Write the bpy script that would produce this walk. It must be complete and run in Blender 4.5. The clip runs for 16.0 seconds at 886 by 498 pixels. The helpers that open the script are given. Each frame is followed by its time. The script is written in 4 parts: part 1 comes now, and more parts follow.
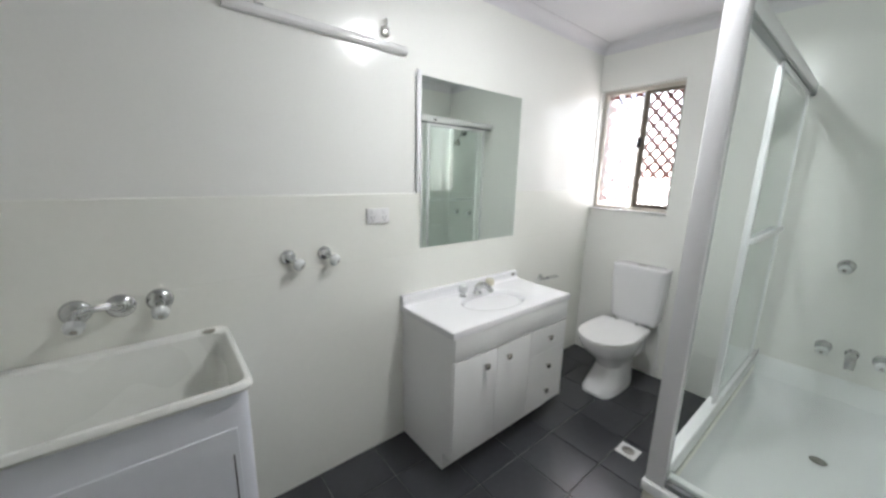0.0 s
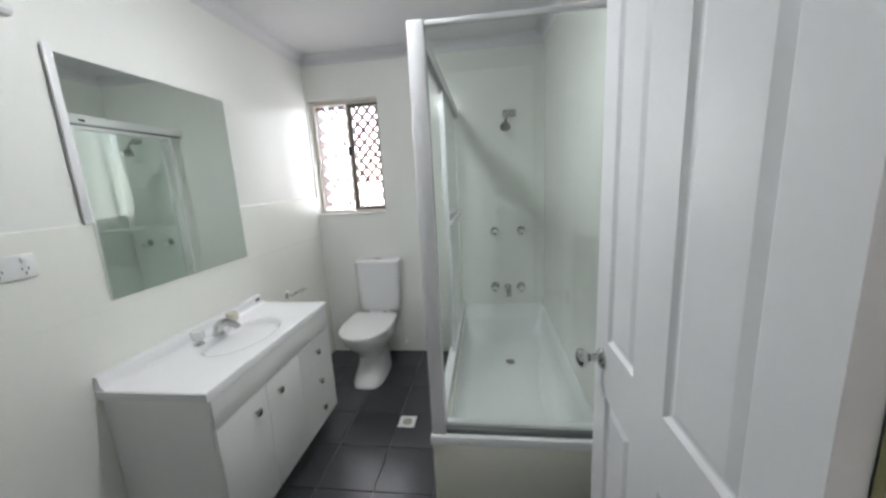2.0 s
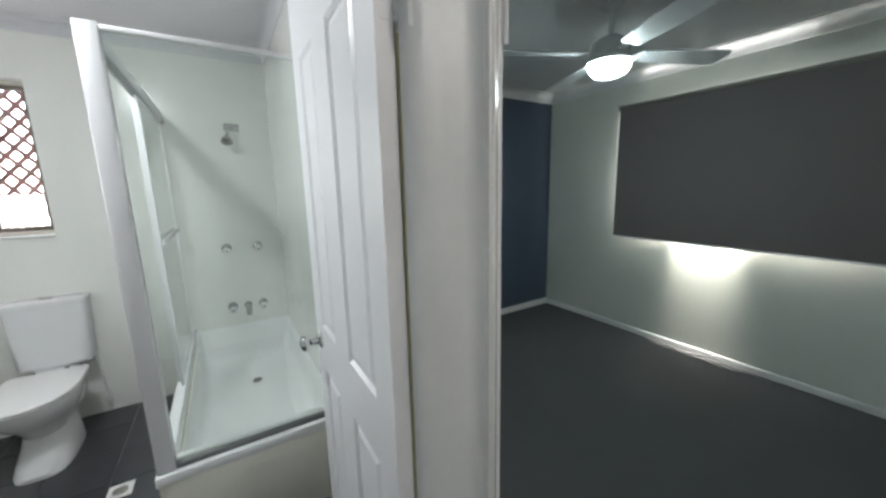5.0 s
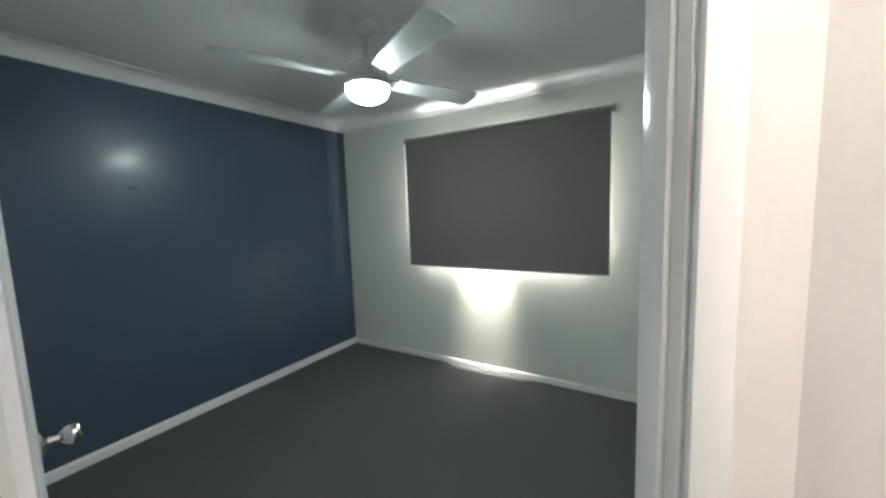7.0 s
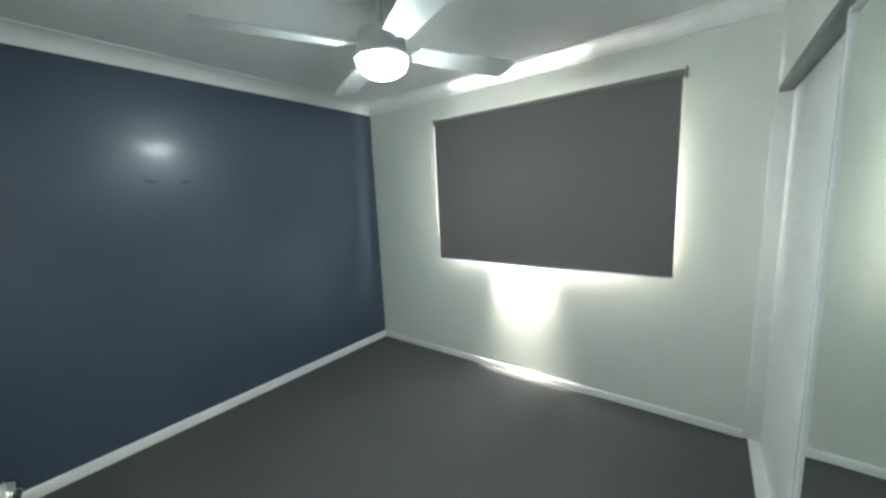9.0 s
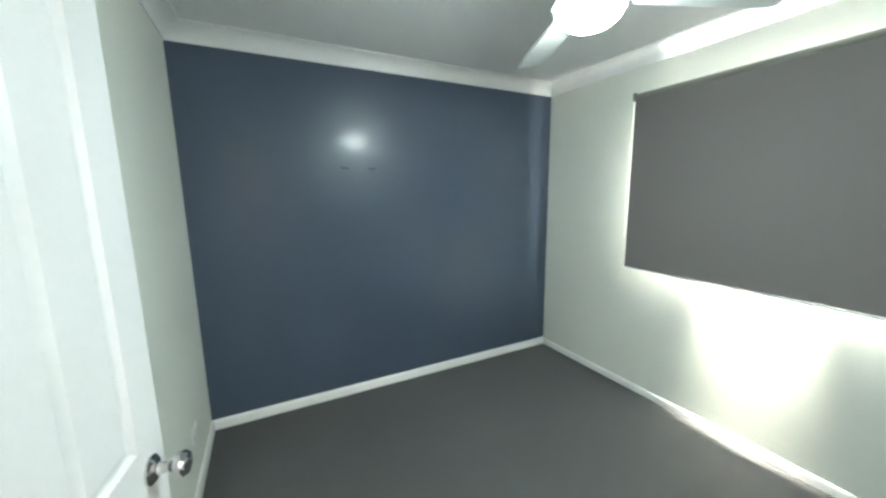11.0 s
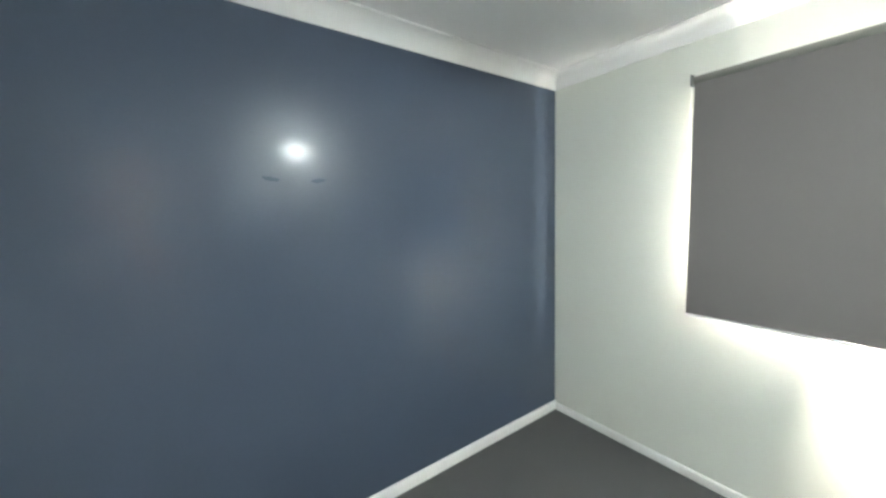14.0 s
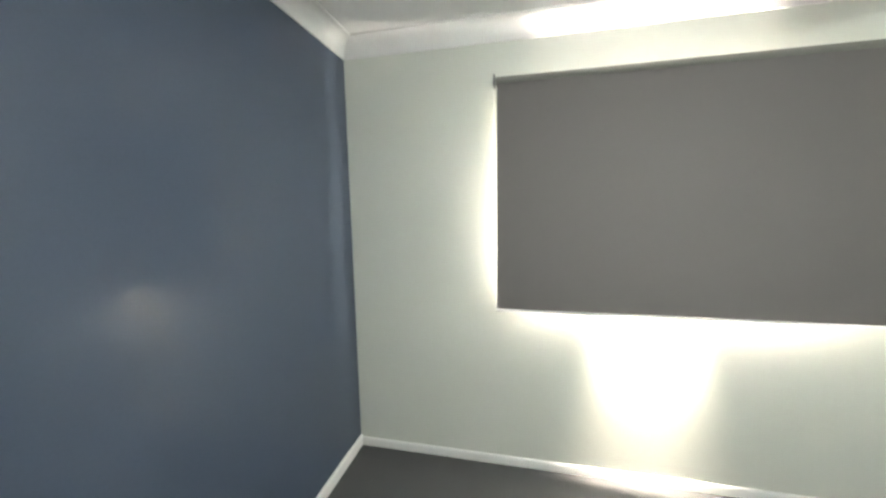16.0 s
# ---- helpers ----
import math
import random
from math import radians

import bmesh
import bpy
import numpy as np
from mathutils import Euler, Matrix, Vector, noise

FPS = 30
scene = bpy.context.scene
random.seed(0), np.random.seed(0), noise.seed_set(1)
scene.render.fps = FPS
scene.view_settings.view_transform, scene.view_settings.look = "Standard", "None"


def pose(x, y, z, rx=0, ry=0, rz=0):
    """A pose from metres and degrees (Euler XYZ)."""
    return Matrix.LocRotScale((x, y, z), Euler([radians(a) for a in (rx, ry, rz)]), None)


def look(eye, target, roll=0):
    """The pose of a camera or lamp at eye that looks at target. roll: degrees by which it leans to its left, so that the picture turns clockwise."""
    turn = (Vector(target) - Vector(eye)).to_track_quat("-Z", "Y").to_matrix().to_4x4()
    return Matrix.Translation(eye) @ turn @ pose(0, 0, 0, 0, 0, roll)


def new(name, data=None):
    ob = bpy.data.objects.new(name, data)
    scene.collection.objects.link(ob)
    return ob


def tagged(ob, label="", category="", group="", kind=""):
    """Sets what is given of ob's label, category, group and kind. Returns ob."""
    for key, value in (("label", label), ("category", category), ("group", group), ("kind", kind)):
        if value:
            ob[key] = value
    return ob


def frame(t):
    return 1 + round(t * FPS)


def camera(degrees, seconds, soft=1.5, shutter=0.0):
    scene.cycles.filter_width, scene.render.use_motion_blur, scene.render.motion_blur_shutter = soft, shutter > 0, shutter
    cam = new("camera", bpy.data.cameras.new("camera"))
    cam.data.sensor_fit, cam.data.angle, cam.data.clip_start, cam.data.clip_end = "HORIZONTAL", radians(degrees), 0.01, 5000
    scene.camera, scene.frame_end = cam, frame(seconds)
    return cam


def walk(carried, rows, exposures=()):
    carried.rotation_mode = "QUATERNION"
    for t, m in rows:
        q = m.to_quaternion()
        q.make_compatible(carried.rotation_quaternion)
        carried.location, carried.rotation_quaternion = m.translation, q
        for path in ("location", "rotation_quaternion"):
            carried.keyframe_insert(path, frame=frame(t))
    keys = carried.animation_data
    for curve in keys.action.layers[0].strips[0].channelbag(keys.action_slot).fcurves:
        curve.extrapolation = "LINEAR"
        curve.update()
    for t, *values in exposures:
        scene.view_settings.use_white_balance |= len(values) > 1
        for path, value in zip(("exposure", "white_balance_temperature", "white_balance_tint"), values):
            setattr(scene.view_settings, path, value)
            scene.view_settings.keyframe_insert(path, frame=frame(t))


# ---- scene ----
cam = camera(103.2, 16.0, soft=2.7)

PATH = [
    (0, (0.107, 0.091, 1.439), (-1.408, 1.329, 1.025), 1.3),
    (0.5, (0.051, 0.118, 1.434), (-1.224, 1.611, 1.053), 4.0),
    (1, (-0.005, 0.124, 1.442), (-0.845, 1.906, 1.098), -0.4),
    (1.5, (-0.007, 0.108, 1.429), (-0.493, 2.011, 1.051), -4.4),
    (2, (0.005, 0.069, 1.428), (-0.25, 2.015, 1.047), -3.0),
    (2.5, (0.03, -0.015, 1.416), (-0.093, 1.938, 1.006), -3.6),
    (3, (0.011, -0.096, 1.424), (0.043, 1.859, 1.002), -1.5),
    (3.5, (-0.016, -0.132, 1.432), (0.2, 1.807, 0.994), -0.3),
    (4, (-0.018, -0.166, 1.433), (0.457, 1.733, 1.025), -0.2),
    (4.5, (0.013, -0.186, 1.435), (0.783, 1.619, 1.049), -0.6),
    (5, (0.076, -0.202, 1.441), (1.11, 1.473, 1.088), -1.3),
    (5.2, (0.109, -0.215, 1.442), (1.262, 1.384, 1.105), -1.8),
    (7.3, (0.586, -0.2, 1.422), (2.351, 0.721, 1.237), -2.2),
    (7.5, (0.617, -0.191, 1.418), (2.417, 0.663, 1.233), -2.7),
    (8, (0.663, -0.123, 1.45), (2.492, 0.648, 1.2), -4.1),
    (8.5, (0.709, -0.095, 1.451), (2.456, 0.836, 1.164), -3.8),
    (9, (0.799, -0.1, 1.485), (2.372, 1.099, 1.188), -2.6),
    (9.5, (0.866, -0.077, 1.445), (2.232, 1.348, 1.125), -0.9),
    (10, (0.936, -0.027, 1.482), (2.051, 1.606, 1.179), -0.7),
    (10.2, (0.946, 0.019, 1.479), (1.948, 1.719, 1.154), -1.2),
    (12.5, (1.002, 0.504, 1.495), (1.8, 2.316, 1.214), -1.1),
    (13, (1.087, 0.69, 1.487), (1.802, 2.54, 1.228), -1.8),
    (13.5, (1.179, 0.887, 1.499), (2.071, 2.657, 1.233), -1.3),
    (14, (1.205, 1.077, 1.498), (2.355, 2.701, 1.293), -1.8),
    (14.5, (1.211, 1.282, 1.489), (2.531, 2.756, 1.196), -2.3),
    (15, (1.271, 1.492, 1.462), (2.806, 2.747, 1.196), -2.9),
    (15.5, (1.401, 1.564, 1.476), (3.12, 2.556, 1.225), -0.9),
    (16, (1.417, 1.681, 1.476), (3.354, 2.122, 1.247), -1.0),
]
EXPOSURE = [(0.0, 2.68, 6450, 11), (1.5, 2.34, 6400, 10), (3.0, 2.56, 6350, 9), (4.0, 2.68, 6350, 9), (5.2, 2.78, 6300, 8), (7.3, 3.55, 6500, 10), (9.0, 4.0, 6400, 7), (10.2, 4.4, 6500, 4), (12.5, 4.6, 6600, 11), (14.0, 4.78, 6800, 13), (16.0, 4.6, 7200, 15)]
walk(cam, [(t, look(*p)) for t, *p in PATH], EXPOSURE)

# ---------------------------------------------------------------- light
world = bpy.data.worlds.new("sky")
scene.world = world
world.use_nodes = True
wn = world.node_tree
sky = wn.nodes.new("ShaderNodeTexSky")
sky.sky_type = "NISHITA"
sky.sun_disc = False
sky.sun_elevation = radians(56)
sky.sun_rotation = radians(81)
wn.nodes["Background"].inputs[1].default_value = 0.15
wn.links.new(sky.outputs[0], wn.nodes["Background"].inputs[0])

sun = new("sun", bpy.data.lights.new("sun", "SUN"))
sun.data.energy = 3.0
sun.data.angle = radians(0.6)
sun.data.color = (1.0, 0.95, 0.87)
sun.matrix_world = look((9.6, 1.6, 14.8), (0, 0, 0))


def sky_lamp(name, eye, target, sx, sy, power, colour):
    lamp = new(name, bpy.data.lights.new(name, "AREA"))
    lamp.data.shape, lamp.data.size, lamp.data.size_y = "RECTANGLE", sx, sy
    lamp.data.energy, lamp.data.color = power, colour
    lamp.matrix_world = look(eye, target)
    return lamp


sky_lamp("daylight_bath_window", (-1.09, 3.04, 1.66), (-1.09, 2.0, 1.58), 0.62, 0.95, 1.9, (1.0, 0.96, 0.97))
sky_lamp("daylight_bath_reveal", (-1.09, 2.885, 1.64), (-1.09, 2.0, 1.54), 0.52, 0.82, 0.42, (1.0, 0.96, 0.97))
sky_lamp("daylight_bedroom_window", (3.46, 0.93, 1.50), (2.0, 0.93, 1.50), 1.52, 0.95, 0.5, (1.0, 0.98, 0.95))
sky_lamp("daylight_bedroom_sunlit_pane", (3.40, 1.00, 1.45), (2.0, 1.00, 1.45), 0.56, 0.75, 4.8, (1.0, 0.96, 0.88))
# added lamp stands for sun down the blind's gap to wall below the sill
gap = sky_lamp("daylight_blind_gap", (3.283, 1.05, 1.15), (3.420, 1.05, 0.0), 0.46, 0.018, 0.46, (1.0, 0.95, 0.84))
gap.data.spread = radians(32)
# second added lamp, for daylight up past the roller to the cornice
top_gap = sky_lamp("daylight_roller_gap", (3.314, 1.12, 2.03), (3.277, 1.12, 2.40), 1.05, 0.010, 0.07, (1.0, 0.95, 0.90))
top_gap.data.spread = radians(26)


# ---------------------------------------------------------------- materials
def material(name, colour, rough=0.5, metal=0.0, grain=0.06, scale=60.0, bump=0.05, stain=0.05, coat=0.0, spec=0.5, each=0.0, coat_rough=0.12):
    m = bpy.data.materials.new(name)
    m.use_nodes = True
    nt = m.node_tree
    b = nt.nodes["Principled BSDF"]
    b.inputs["Roughness"].default_value = rough
    b.inputs["Metallic"].default_value = metal
    b.inputs["Coat Weight"].default_value = coat
    b.inputs["Coat Roughness"].default_value = coat_rough
    b.inputs["Specular IOR Level"].default_value = spec
    geo = nt.nodes.new("ShaderNodeTexCoord")
    n1 = nt.nodes.new("ShaderNodeTexNoise")
    n1.inputs["Scale"].default_value = scale
    n1.inputs["Detail"].default_value = 5
    n2 = nt.nodes.new("ShaderNodeTexNoise")
    n2.inputs["Scale"].default_value = 1.7
    n2.inputs["Detail"].default_value = 3
    for n in (n1, n2):
        nt.links.new(geo.outputs["Object"], n.inputs["Vector"])
    add = nt.nodes.new("ShaderNodeMath")
    add.operation = "MULTIPLY_ADD"
    nt.links.new(n1.outputs["Fac"], add.inputs[0])
    add.inputs[1].default_value = grain * 2
    add.inputs[2].default_value = 1 - grain
    add2 = nt.nodes.new("ShaderNodeMath")
    add2.operation = "MULTIPLY_ADD"
    nt.links.new(n2.outputs["Fac"], add2.inputs[0])
    add2.inputs[1].default_value = stain * 2
    add2.inputs[2].default_value = 1 - stain
    mul = nt.nodes.new("ShaderNodeMath")
    mul.operation = "MULTIPLY"
    nt.links.new(add.outputs[0], mul.inputs[0])
    nt.links.new(add2.outputs[0], mul.inputs[1])
    last = mul
    if each:
        oi = nt.nodes.new("ShaderNodeObjectInfo")
        a3 = nt.nodes.new("ShaderNodeMath")
        a3.operation = "MULTIPLY_ADD"
        nt.links.new(oi.outputs["Random"], a3.inputs[0])
        a3.inputs[1].default_value = each * 2
        a3.inputs[2].default_value = 1 - each
        m3 = nt.nodes.new("ShaderNodeMath")
        m3.operation = "MULTIPLY"
        nt.links.new(mul.outputs[0], m3.inputs[0])
        nt.links.new(a3.outputs[0], m3.inputs[1])
        last = m3
    mix = nt.nodes.new("ShaderNodeVectorMath")
    mix.operation = "SCALE"
    mix.inputs[0].default_value = colour
    nt.links.new(last.outputs[0], mix.inputs["Scale"])
    nt.links.new(mix.outputs[0], b.inputs["Base Color"])
    rr = nt.nodes.new("ShaderNodeMath")
    rr.operation = "MULTIPLY_ADD"
    nt.links.new(n2.outputs["Fac"], rr.inputs[0])
    rr.inputs[1].default_value = rough * 0.3
    rr.inputs[2].default_value = rough * 0.85
    nt.links.new(rr.outputs[0], b.inputs["Roughness"])
    if bump:
        bp = nt.nodes.new("ShaderNodeBump")
        bp.inputs["Strength"].default_value = bump
        bp.inputs["Distance"].default_value = 0.004
        nt.links.new(n1.outputs["Fac"], bp.inputs["Height"])
        nt.links.new(bp.outputs[0], b.inputs["Normal"])
    return m


def glow(name, colour, strength):
    m = bpy.data.materials.new(name)
    m.use_nodes = True
    b = m.node_tree.nodes["Principled BSDF"]
    b.inputs["Base Color"].default_value = (0.9, 0.9, 0.9, 1)
    b.inputs["Emission Color"].default_value = (*colour, 1)
    b.inputs["Emission Strength"].default_value = strength
    return m


def glass(name, tint, rough=0.0):
    m = bpy.data.materials.new(name)
    m.use_nodes = True
    b = m.node_tree.nodes["Principled BSDF"]
    b.inputs["Base Color"].default_value = (*tint, 1)
    b.inputs["Transmission Weight"].default_value = 1.0
    b.inputs["Roughness"].default_value = rough
    b.inputs["IOR"].default_value = 1.45
    return m


BATH_PAINT = material("bathroom gloss paint", (0.845, 0.85, 0.815), 0.20, grain=0.02, scale=90, bump=0.006, stain=0.03)
TILE_PAINT = material("painted wall tile", (0.85, 0.855, 0.795), 0.19, grain=0.02, scale=40, bump=0.006, stain=0.03)
ROOM_PAINT = material("bedroom cream paint", (0.705, 0.72, 0.665), 0.55, grain=0.03, scale=120, bump=0.06, stain=0.03, spec=1.0)
BLUE_PAINT = material("navy feature paint", (0.066, 0.088, 0.129), 0.34, grain=0.05, scale=140, bump=0.09, stain=0.06, coat=0.14, spec=0.42, coat_rough=0.125)
SCUFF = material("dull navy filler", (0.055, 0.078, 0.115), 0.9, grain=0.10, scale=90, bump=0.15, stain=0.10, spec=0.12)
CEIL_PAINT = material("ceiling paint", (0.78, 0.78, 0.78), 0.7, grain=0.03, scale=80, bump=0.05, stain=0.03)
BATH_CEIL = material("bathroom ceiling flat paint", (0.71, 0.705, 0.725), 0.75, grain=0.03, scale=80, bump=0.05, stain=0.04)
TRIM_PAINT = material("white gloss enamel", (0.80, 0.80, 0.79), 0.18, grain=0.02, scale=30, bump=0.05, stain=0.04)
DOOR_PAINT = material("white door enamel", (0.80, 0.80, 0.82), 0.32, grain=0.02, scale=50, bump=0.05, stain=0.03)
HOB_PAINT = material("cream hob paint", (0.74, 0.73, 0.65), 0.32, grain=0.03, scale=40, bump=0.06, stain=0.06)
JAMB_PAINT = material("aged jamb paint", (0.695, 0.71, 0.715), 0.31, grain=0.03, scale=40, bump=0.08, stain=0.07)
HALL_PAINT = material("hall cream paint", (0.78, 0.735, 0.695), 0.45, grain=0.03, scale=120, bump=0.05, stain=0.03)
CARPET = material("charcoal carpet", (0.110, 0.110, 0.112), 0.95, grain=0.45, scale=420, bump=0.9, stain=0.12, spec=0.1)
TILE = material("charcoal floor tile", (0.050, 0.052, 0.058), 0.20, grain=0.10, scale=30, bump=0.03, stain=0.22, each=0.06)
GROUT = material("grey grout", (0.15, 0.15, 0.15), 0.9, grain=0.15, scale=200, bump=0.2)
CERAMIC = material("white ceramic", (0.82, 0.82, 0.83), 0.10, grain=0.01, scale=20, bump=0.0, stain=0.02, coat=0.3)
ACRYLIC = material("white acrylic", (0.89, 0.905, 0.90), 0.16, grain=0.01, scale=20, bump=0.0, stain=0.03)
MELAMINE = material("white melamine board", (0.83, 0.83, 0.82), 0.35, grain=0.02, scale=60, bump=0.02, stain=0.03)
PLASTIC = material("white plastic", (0.78, 0.78, 0.77), 0.3, grain=0.01, scale=40, bump=0.0, stain=0.02)
TUB_STEEL = material("white enamelled trough", (0.85, 0.86, 0.82), 0.28, grain=0.02, scale=30, bump=0.02, stain=0.05)
TUB_CAB = material("white enamelled cabinet steel", (0.80, 0.82, 0.87), 0.35, grain=0.02, scale=30, bump=0.02, stain=0.03)
CHROME = material("chrome", (0.58, 0.585, 0.58), 0.09, metal=1.0, grain=0.02, scale=30, bump=0.0, stain=0.05)
BRUSHED = material("satin nickel", (0.46, 0.44, 0.41), 0.20, metal=1.0, grain=0.05, scale=60, bump=0.02, stain=0.05)
ALU_WHITE = material("white powder coated aluminium", (0.80, 0.80, 0.81), 0.20, grain=0.01, scale=40, bump=0.0, stain=0.02)
ALU_GREY = material("grey aluminium track", (0.20, 0.21, 0.21), 0.35, metal=0.6, grain=0.05, scale=60, bump=0.0)
ALU_BEIGE = material("beige anodised window frame", (0.62, 0.58, 0.52), 0.4, metal=0.1, grain=0.05, scale=60, bump=0.02)
ALU_BROWN = material("brown window sash", (0.17, 0.14, 0.11), 0.4, metal=0.3, grain=0.05, scale=60, bump=0.02)
GRILLE_RED = material("red brown security grille", (0.30, 0.14, 0.12), 0.5, grain=0.1, scale=80, bump=0.05)
SLOT = material("grey socket slot", (0.07, 0.07, 0.07), 0.5, grain=0.05, scale=60, bump=0.0)
BLACK = material("black plastic", (0.02, 0.02, 0.02), 0.4, grain=0.05, scale=60, bump=0.0)
DARK = material("dark recess", (0.03, 0.03, 0.03), 0.8, grain=0.1, scale=60, bump=0.0)
CLEAR = material("clear acrylic handle", (0.72, 0.74, 0.73), 0.08, grain=0.01, scale=40, bump=0.0, coat=0.6)
CREAM = material("yellowed acrylic handle", (0.66, 0.64, 0.50), 0.12, grain=0.02, scale=40, bump=0.0, coat=0.4)
OLD_PAINT = material("yellowed old paint", (0.42, 0.40, 0.20), 0.6, grain=0.12, scale=60, bump=0.1)
BLIND = material("grey blockout blind fabric", (0.184, 0.170, 0.166), 0.75, grain=0.10, scale=600, bump=0.10, stain=0.03, spec=0.2)
BLIND_TUBE = material("grey roller blind tube", (0.20, 0.20, 0.18), 0.6, grain=0.06, scale=300, bump=0.05)
BLIND_BACK = material("white blind backing", (0.88, 0.87, 0.84), 0.40, grain=0.02, scale=200, bump=0.02)
FROSTED = glass("obscure window glass", (0.98, 0.98, 0.98), 0.45)
GLASS = glass("shower glass", (0.935, 0.985, 0.96))
PANE = glass("window pane glass", (0.97, 0.98, 0.98))
MIRROR = material("mirror silver", (0.80, 0.86, 0.82), 0.012, metal=1.0, grain=0.0, scale=10, bump=0.0, stain=0.0)
FAN_WHITE = material("white fan enamel", (0.62, 0.64, 0.64), 0.35, grain=0.02, scale=50, bump=0.0)
EARTH = material("dry grass ground", (0.16, 0.14, 0.08), 0.95, grain=0.3, scale=8, bump=0.3, stain=0.2)
BATH_LAMP = glow("bathroom lamp glow", (0.97, 0.99, 1.0), 44)
# glow of the added fixture that brightens the hall
HALL_FILL = glow("hall fill glow", (1.0, 0.95, 0.92), 6.0)
FAN_LAMP = glow("fan lamp glow", (0.86, 1.0, 1.0), 9.8)

# ---------------------------------------------------------------- mesh helpers
BASE = {}


def box(bm, x0, x1, y0, y1, z0, z1):
    m = Matrix.Translation(((x0 + x1) / 2, (y0 + y1) / 2, (z0 + z1) / 2)) @ Matrix.Diagonal((x1 - x0, y1 - y0, z1 - z0, 1))
    return bmesh.ops.create_cube(bm, size=1.0, matrix=m)["verts"]


def boxes(*dims, bevel=0.0, seg=2):
    bm = bmesh.new()
    for d in dims:
        box(bm, *d)
    return rounded(bm, bevel, seg)


def rounded(bm, w, seg=2):
    if w:
        bmesh.ops.bevel(bm, geom=list(bm.edges), offset=w, segments=seg, profile=0.5, affect="EDGES", clamp_overlap=True)
    return bm


def prism(bm, pts, z0, z1):
    low = [bm.verts.new((x, y, z0)) for x, y in pts]
    top = [bm.verts.new((x, y, z1)) for x, y in pts]
    n = len(pts)
    bm.faces.new(low[::-1])
    bm.faces.new(top)
    for i in range(n):
        bm.faces.new((low[i], low[(i + 1) % n], top[(i + 1) % n], top[i]))
    bmesh.ops.recalc_face_normals(bm, faces=bm.faces)
    return bm


def loft(bm, rings, cap0=True, cap1=True):
    rows = [[bm.verts.new(p) for p in r] for r in rings]
    n = len(rows[0])
    for a, b in zip(rows, rows[1:]):
        for i in range(n):
            bm.faces.new((a[i], a[(i + 1) % n], b[(i + 1) % n], b[i]))
    if cap0:
        bm.faces.new(rows[0][::-1])
    if cap1:
        bm.faces.new(rows[-1])
    bmesh.ops.recalc_face_normals(bm, faces=bm.faces)
    return bm


def ring(cx, cy, z, rx, ry, n=32, power=2.0):
    out = []
    for i in range(n):
        a = 2 * math.pi * i / n
        c, s = math.cos(a), math.sin(a)
        out.append((cx + rx * math.copysign(abs(c) ** (2 / power), c), cy + ry * math.copysign(abs(s) ** (2 / power), s), z))
    return out


def turned(profile, n=24, axis="z", at=(0, 0, 0)):
    """A body of revolution from (radius, height) pairs about an axis through at."""
    bm = bmesh.new()
    loft(bm, [[(max(r, 1e-4) * math.cos(2 * math.pi * i / n), max(r, 1e-4) * math.sin(2 * math.pi * i / n), h) for i in range(n)] for r, h in profile])
    turn = {"z": Matrix(), "x": Matrix.Rotation(radians(90), 4, "Y"), "-x": Matrix.Rotation(radians(-90), 4, "Y"),
            "y": Matrix.Rotation(radians(-90), 4, "X"), "-y": Matrix.Rotation(radians(90), 4, "X")}[axis]
    bm.transform(Matrix.Translation(at) @ turn)
    bmesh.ops.recalc_face_normals(bm, faces=bm.faces)
    return bm


def tube(points, r, n=14):
    """A round bar along a line of points."""
    bm = bmesh.new()
    pts = [Vector(p) for p in points]
    rings = []
    for i, p in enumerate(pts):
        d = (pts[min(i + 1, len(pts) - 1)] - pts[max(i - 1, 0)]).normalized()
        q = d.to_track_quat("Z", "Y")
        rr = r[i] if isinstance(r, (list, tuple)) else r
        rings.append([p + q @ Vector((rr * math.cos(2 * math.pi * k / n), rr * math.sin(2 * math.pi * k / n), 0)) for k in range(n)])
    return loft(bm, rings)


def mesh_of(name, bm, mat, base, smooth):
    bmesh.ops.translate(bm, verts=bm.verts, vec=-Vector(base))
    me = bpy.data.meshes.new(name)
    bm.to_mesh(me)
    bm.free()
    me.materials.append(mat)
    if smooth:
        for p in me.polygons:
            p.use_smooth = True
        me.set_sharp_from_angle(angle=radians(35))
    return me


def thing(name, at, label, category, group=""):
    ob = new(name)
    ob.location = at
    ob.empty_display_size = 0.1
    BASE[ob.name] = Vector(at)
    return tagged(ob, label, category, group)


def part(name, bm, mat, parent, label="", smooth=True):
    base = BASE[parent.name]
    ob = new(name, mesh_of(name, bm, mat, base, smooth))
    ob.parent = parent
    BASE[ob.name] = base
    return tagged(ob, label)


def solid(name, bm, mat, label, category, at=None, smooth=True, group="", kind=""):
    at = at or (0, 0, 0)
    ob = new(name, mesh_of(name, bm, mat, at, smooth))
    ob.location = at
    BASE[ob.name] = Vector(at)
    return tagged(ob, label, category, group, kind)


def structure(name, bm, mat, label, category, smooth=False):
    return solid(name, bm, mat, label, category, smooth=smooth, kind="structure")


# ---------------------------------------------------------------- plan
XW = -1.38      # bathroom west wall
YN = 2.83       # bathroom north wall
YS = -0.85      # bathroom south wall
XE = 0.44       # bathroom east wall
XB = 0.557      # bedroom west wall
XWIN = 3.325    # bedroom window wall
YB = 2.668      # bedroom blue wall
YC = -0.345     # bedroom wardrobe front
H = 2.40
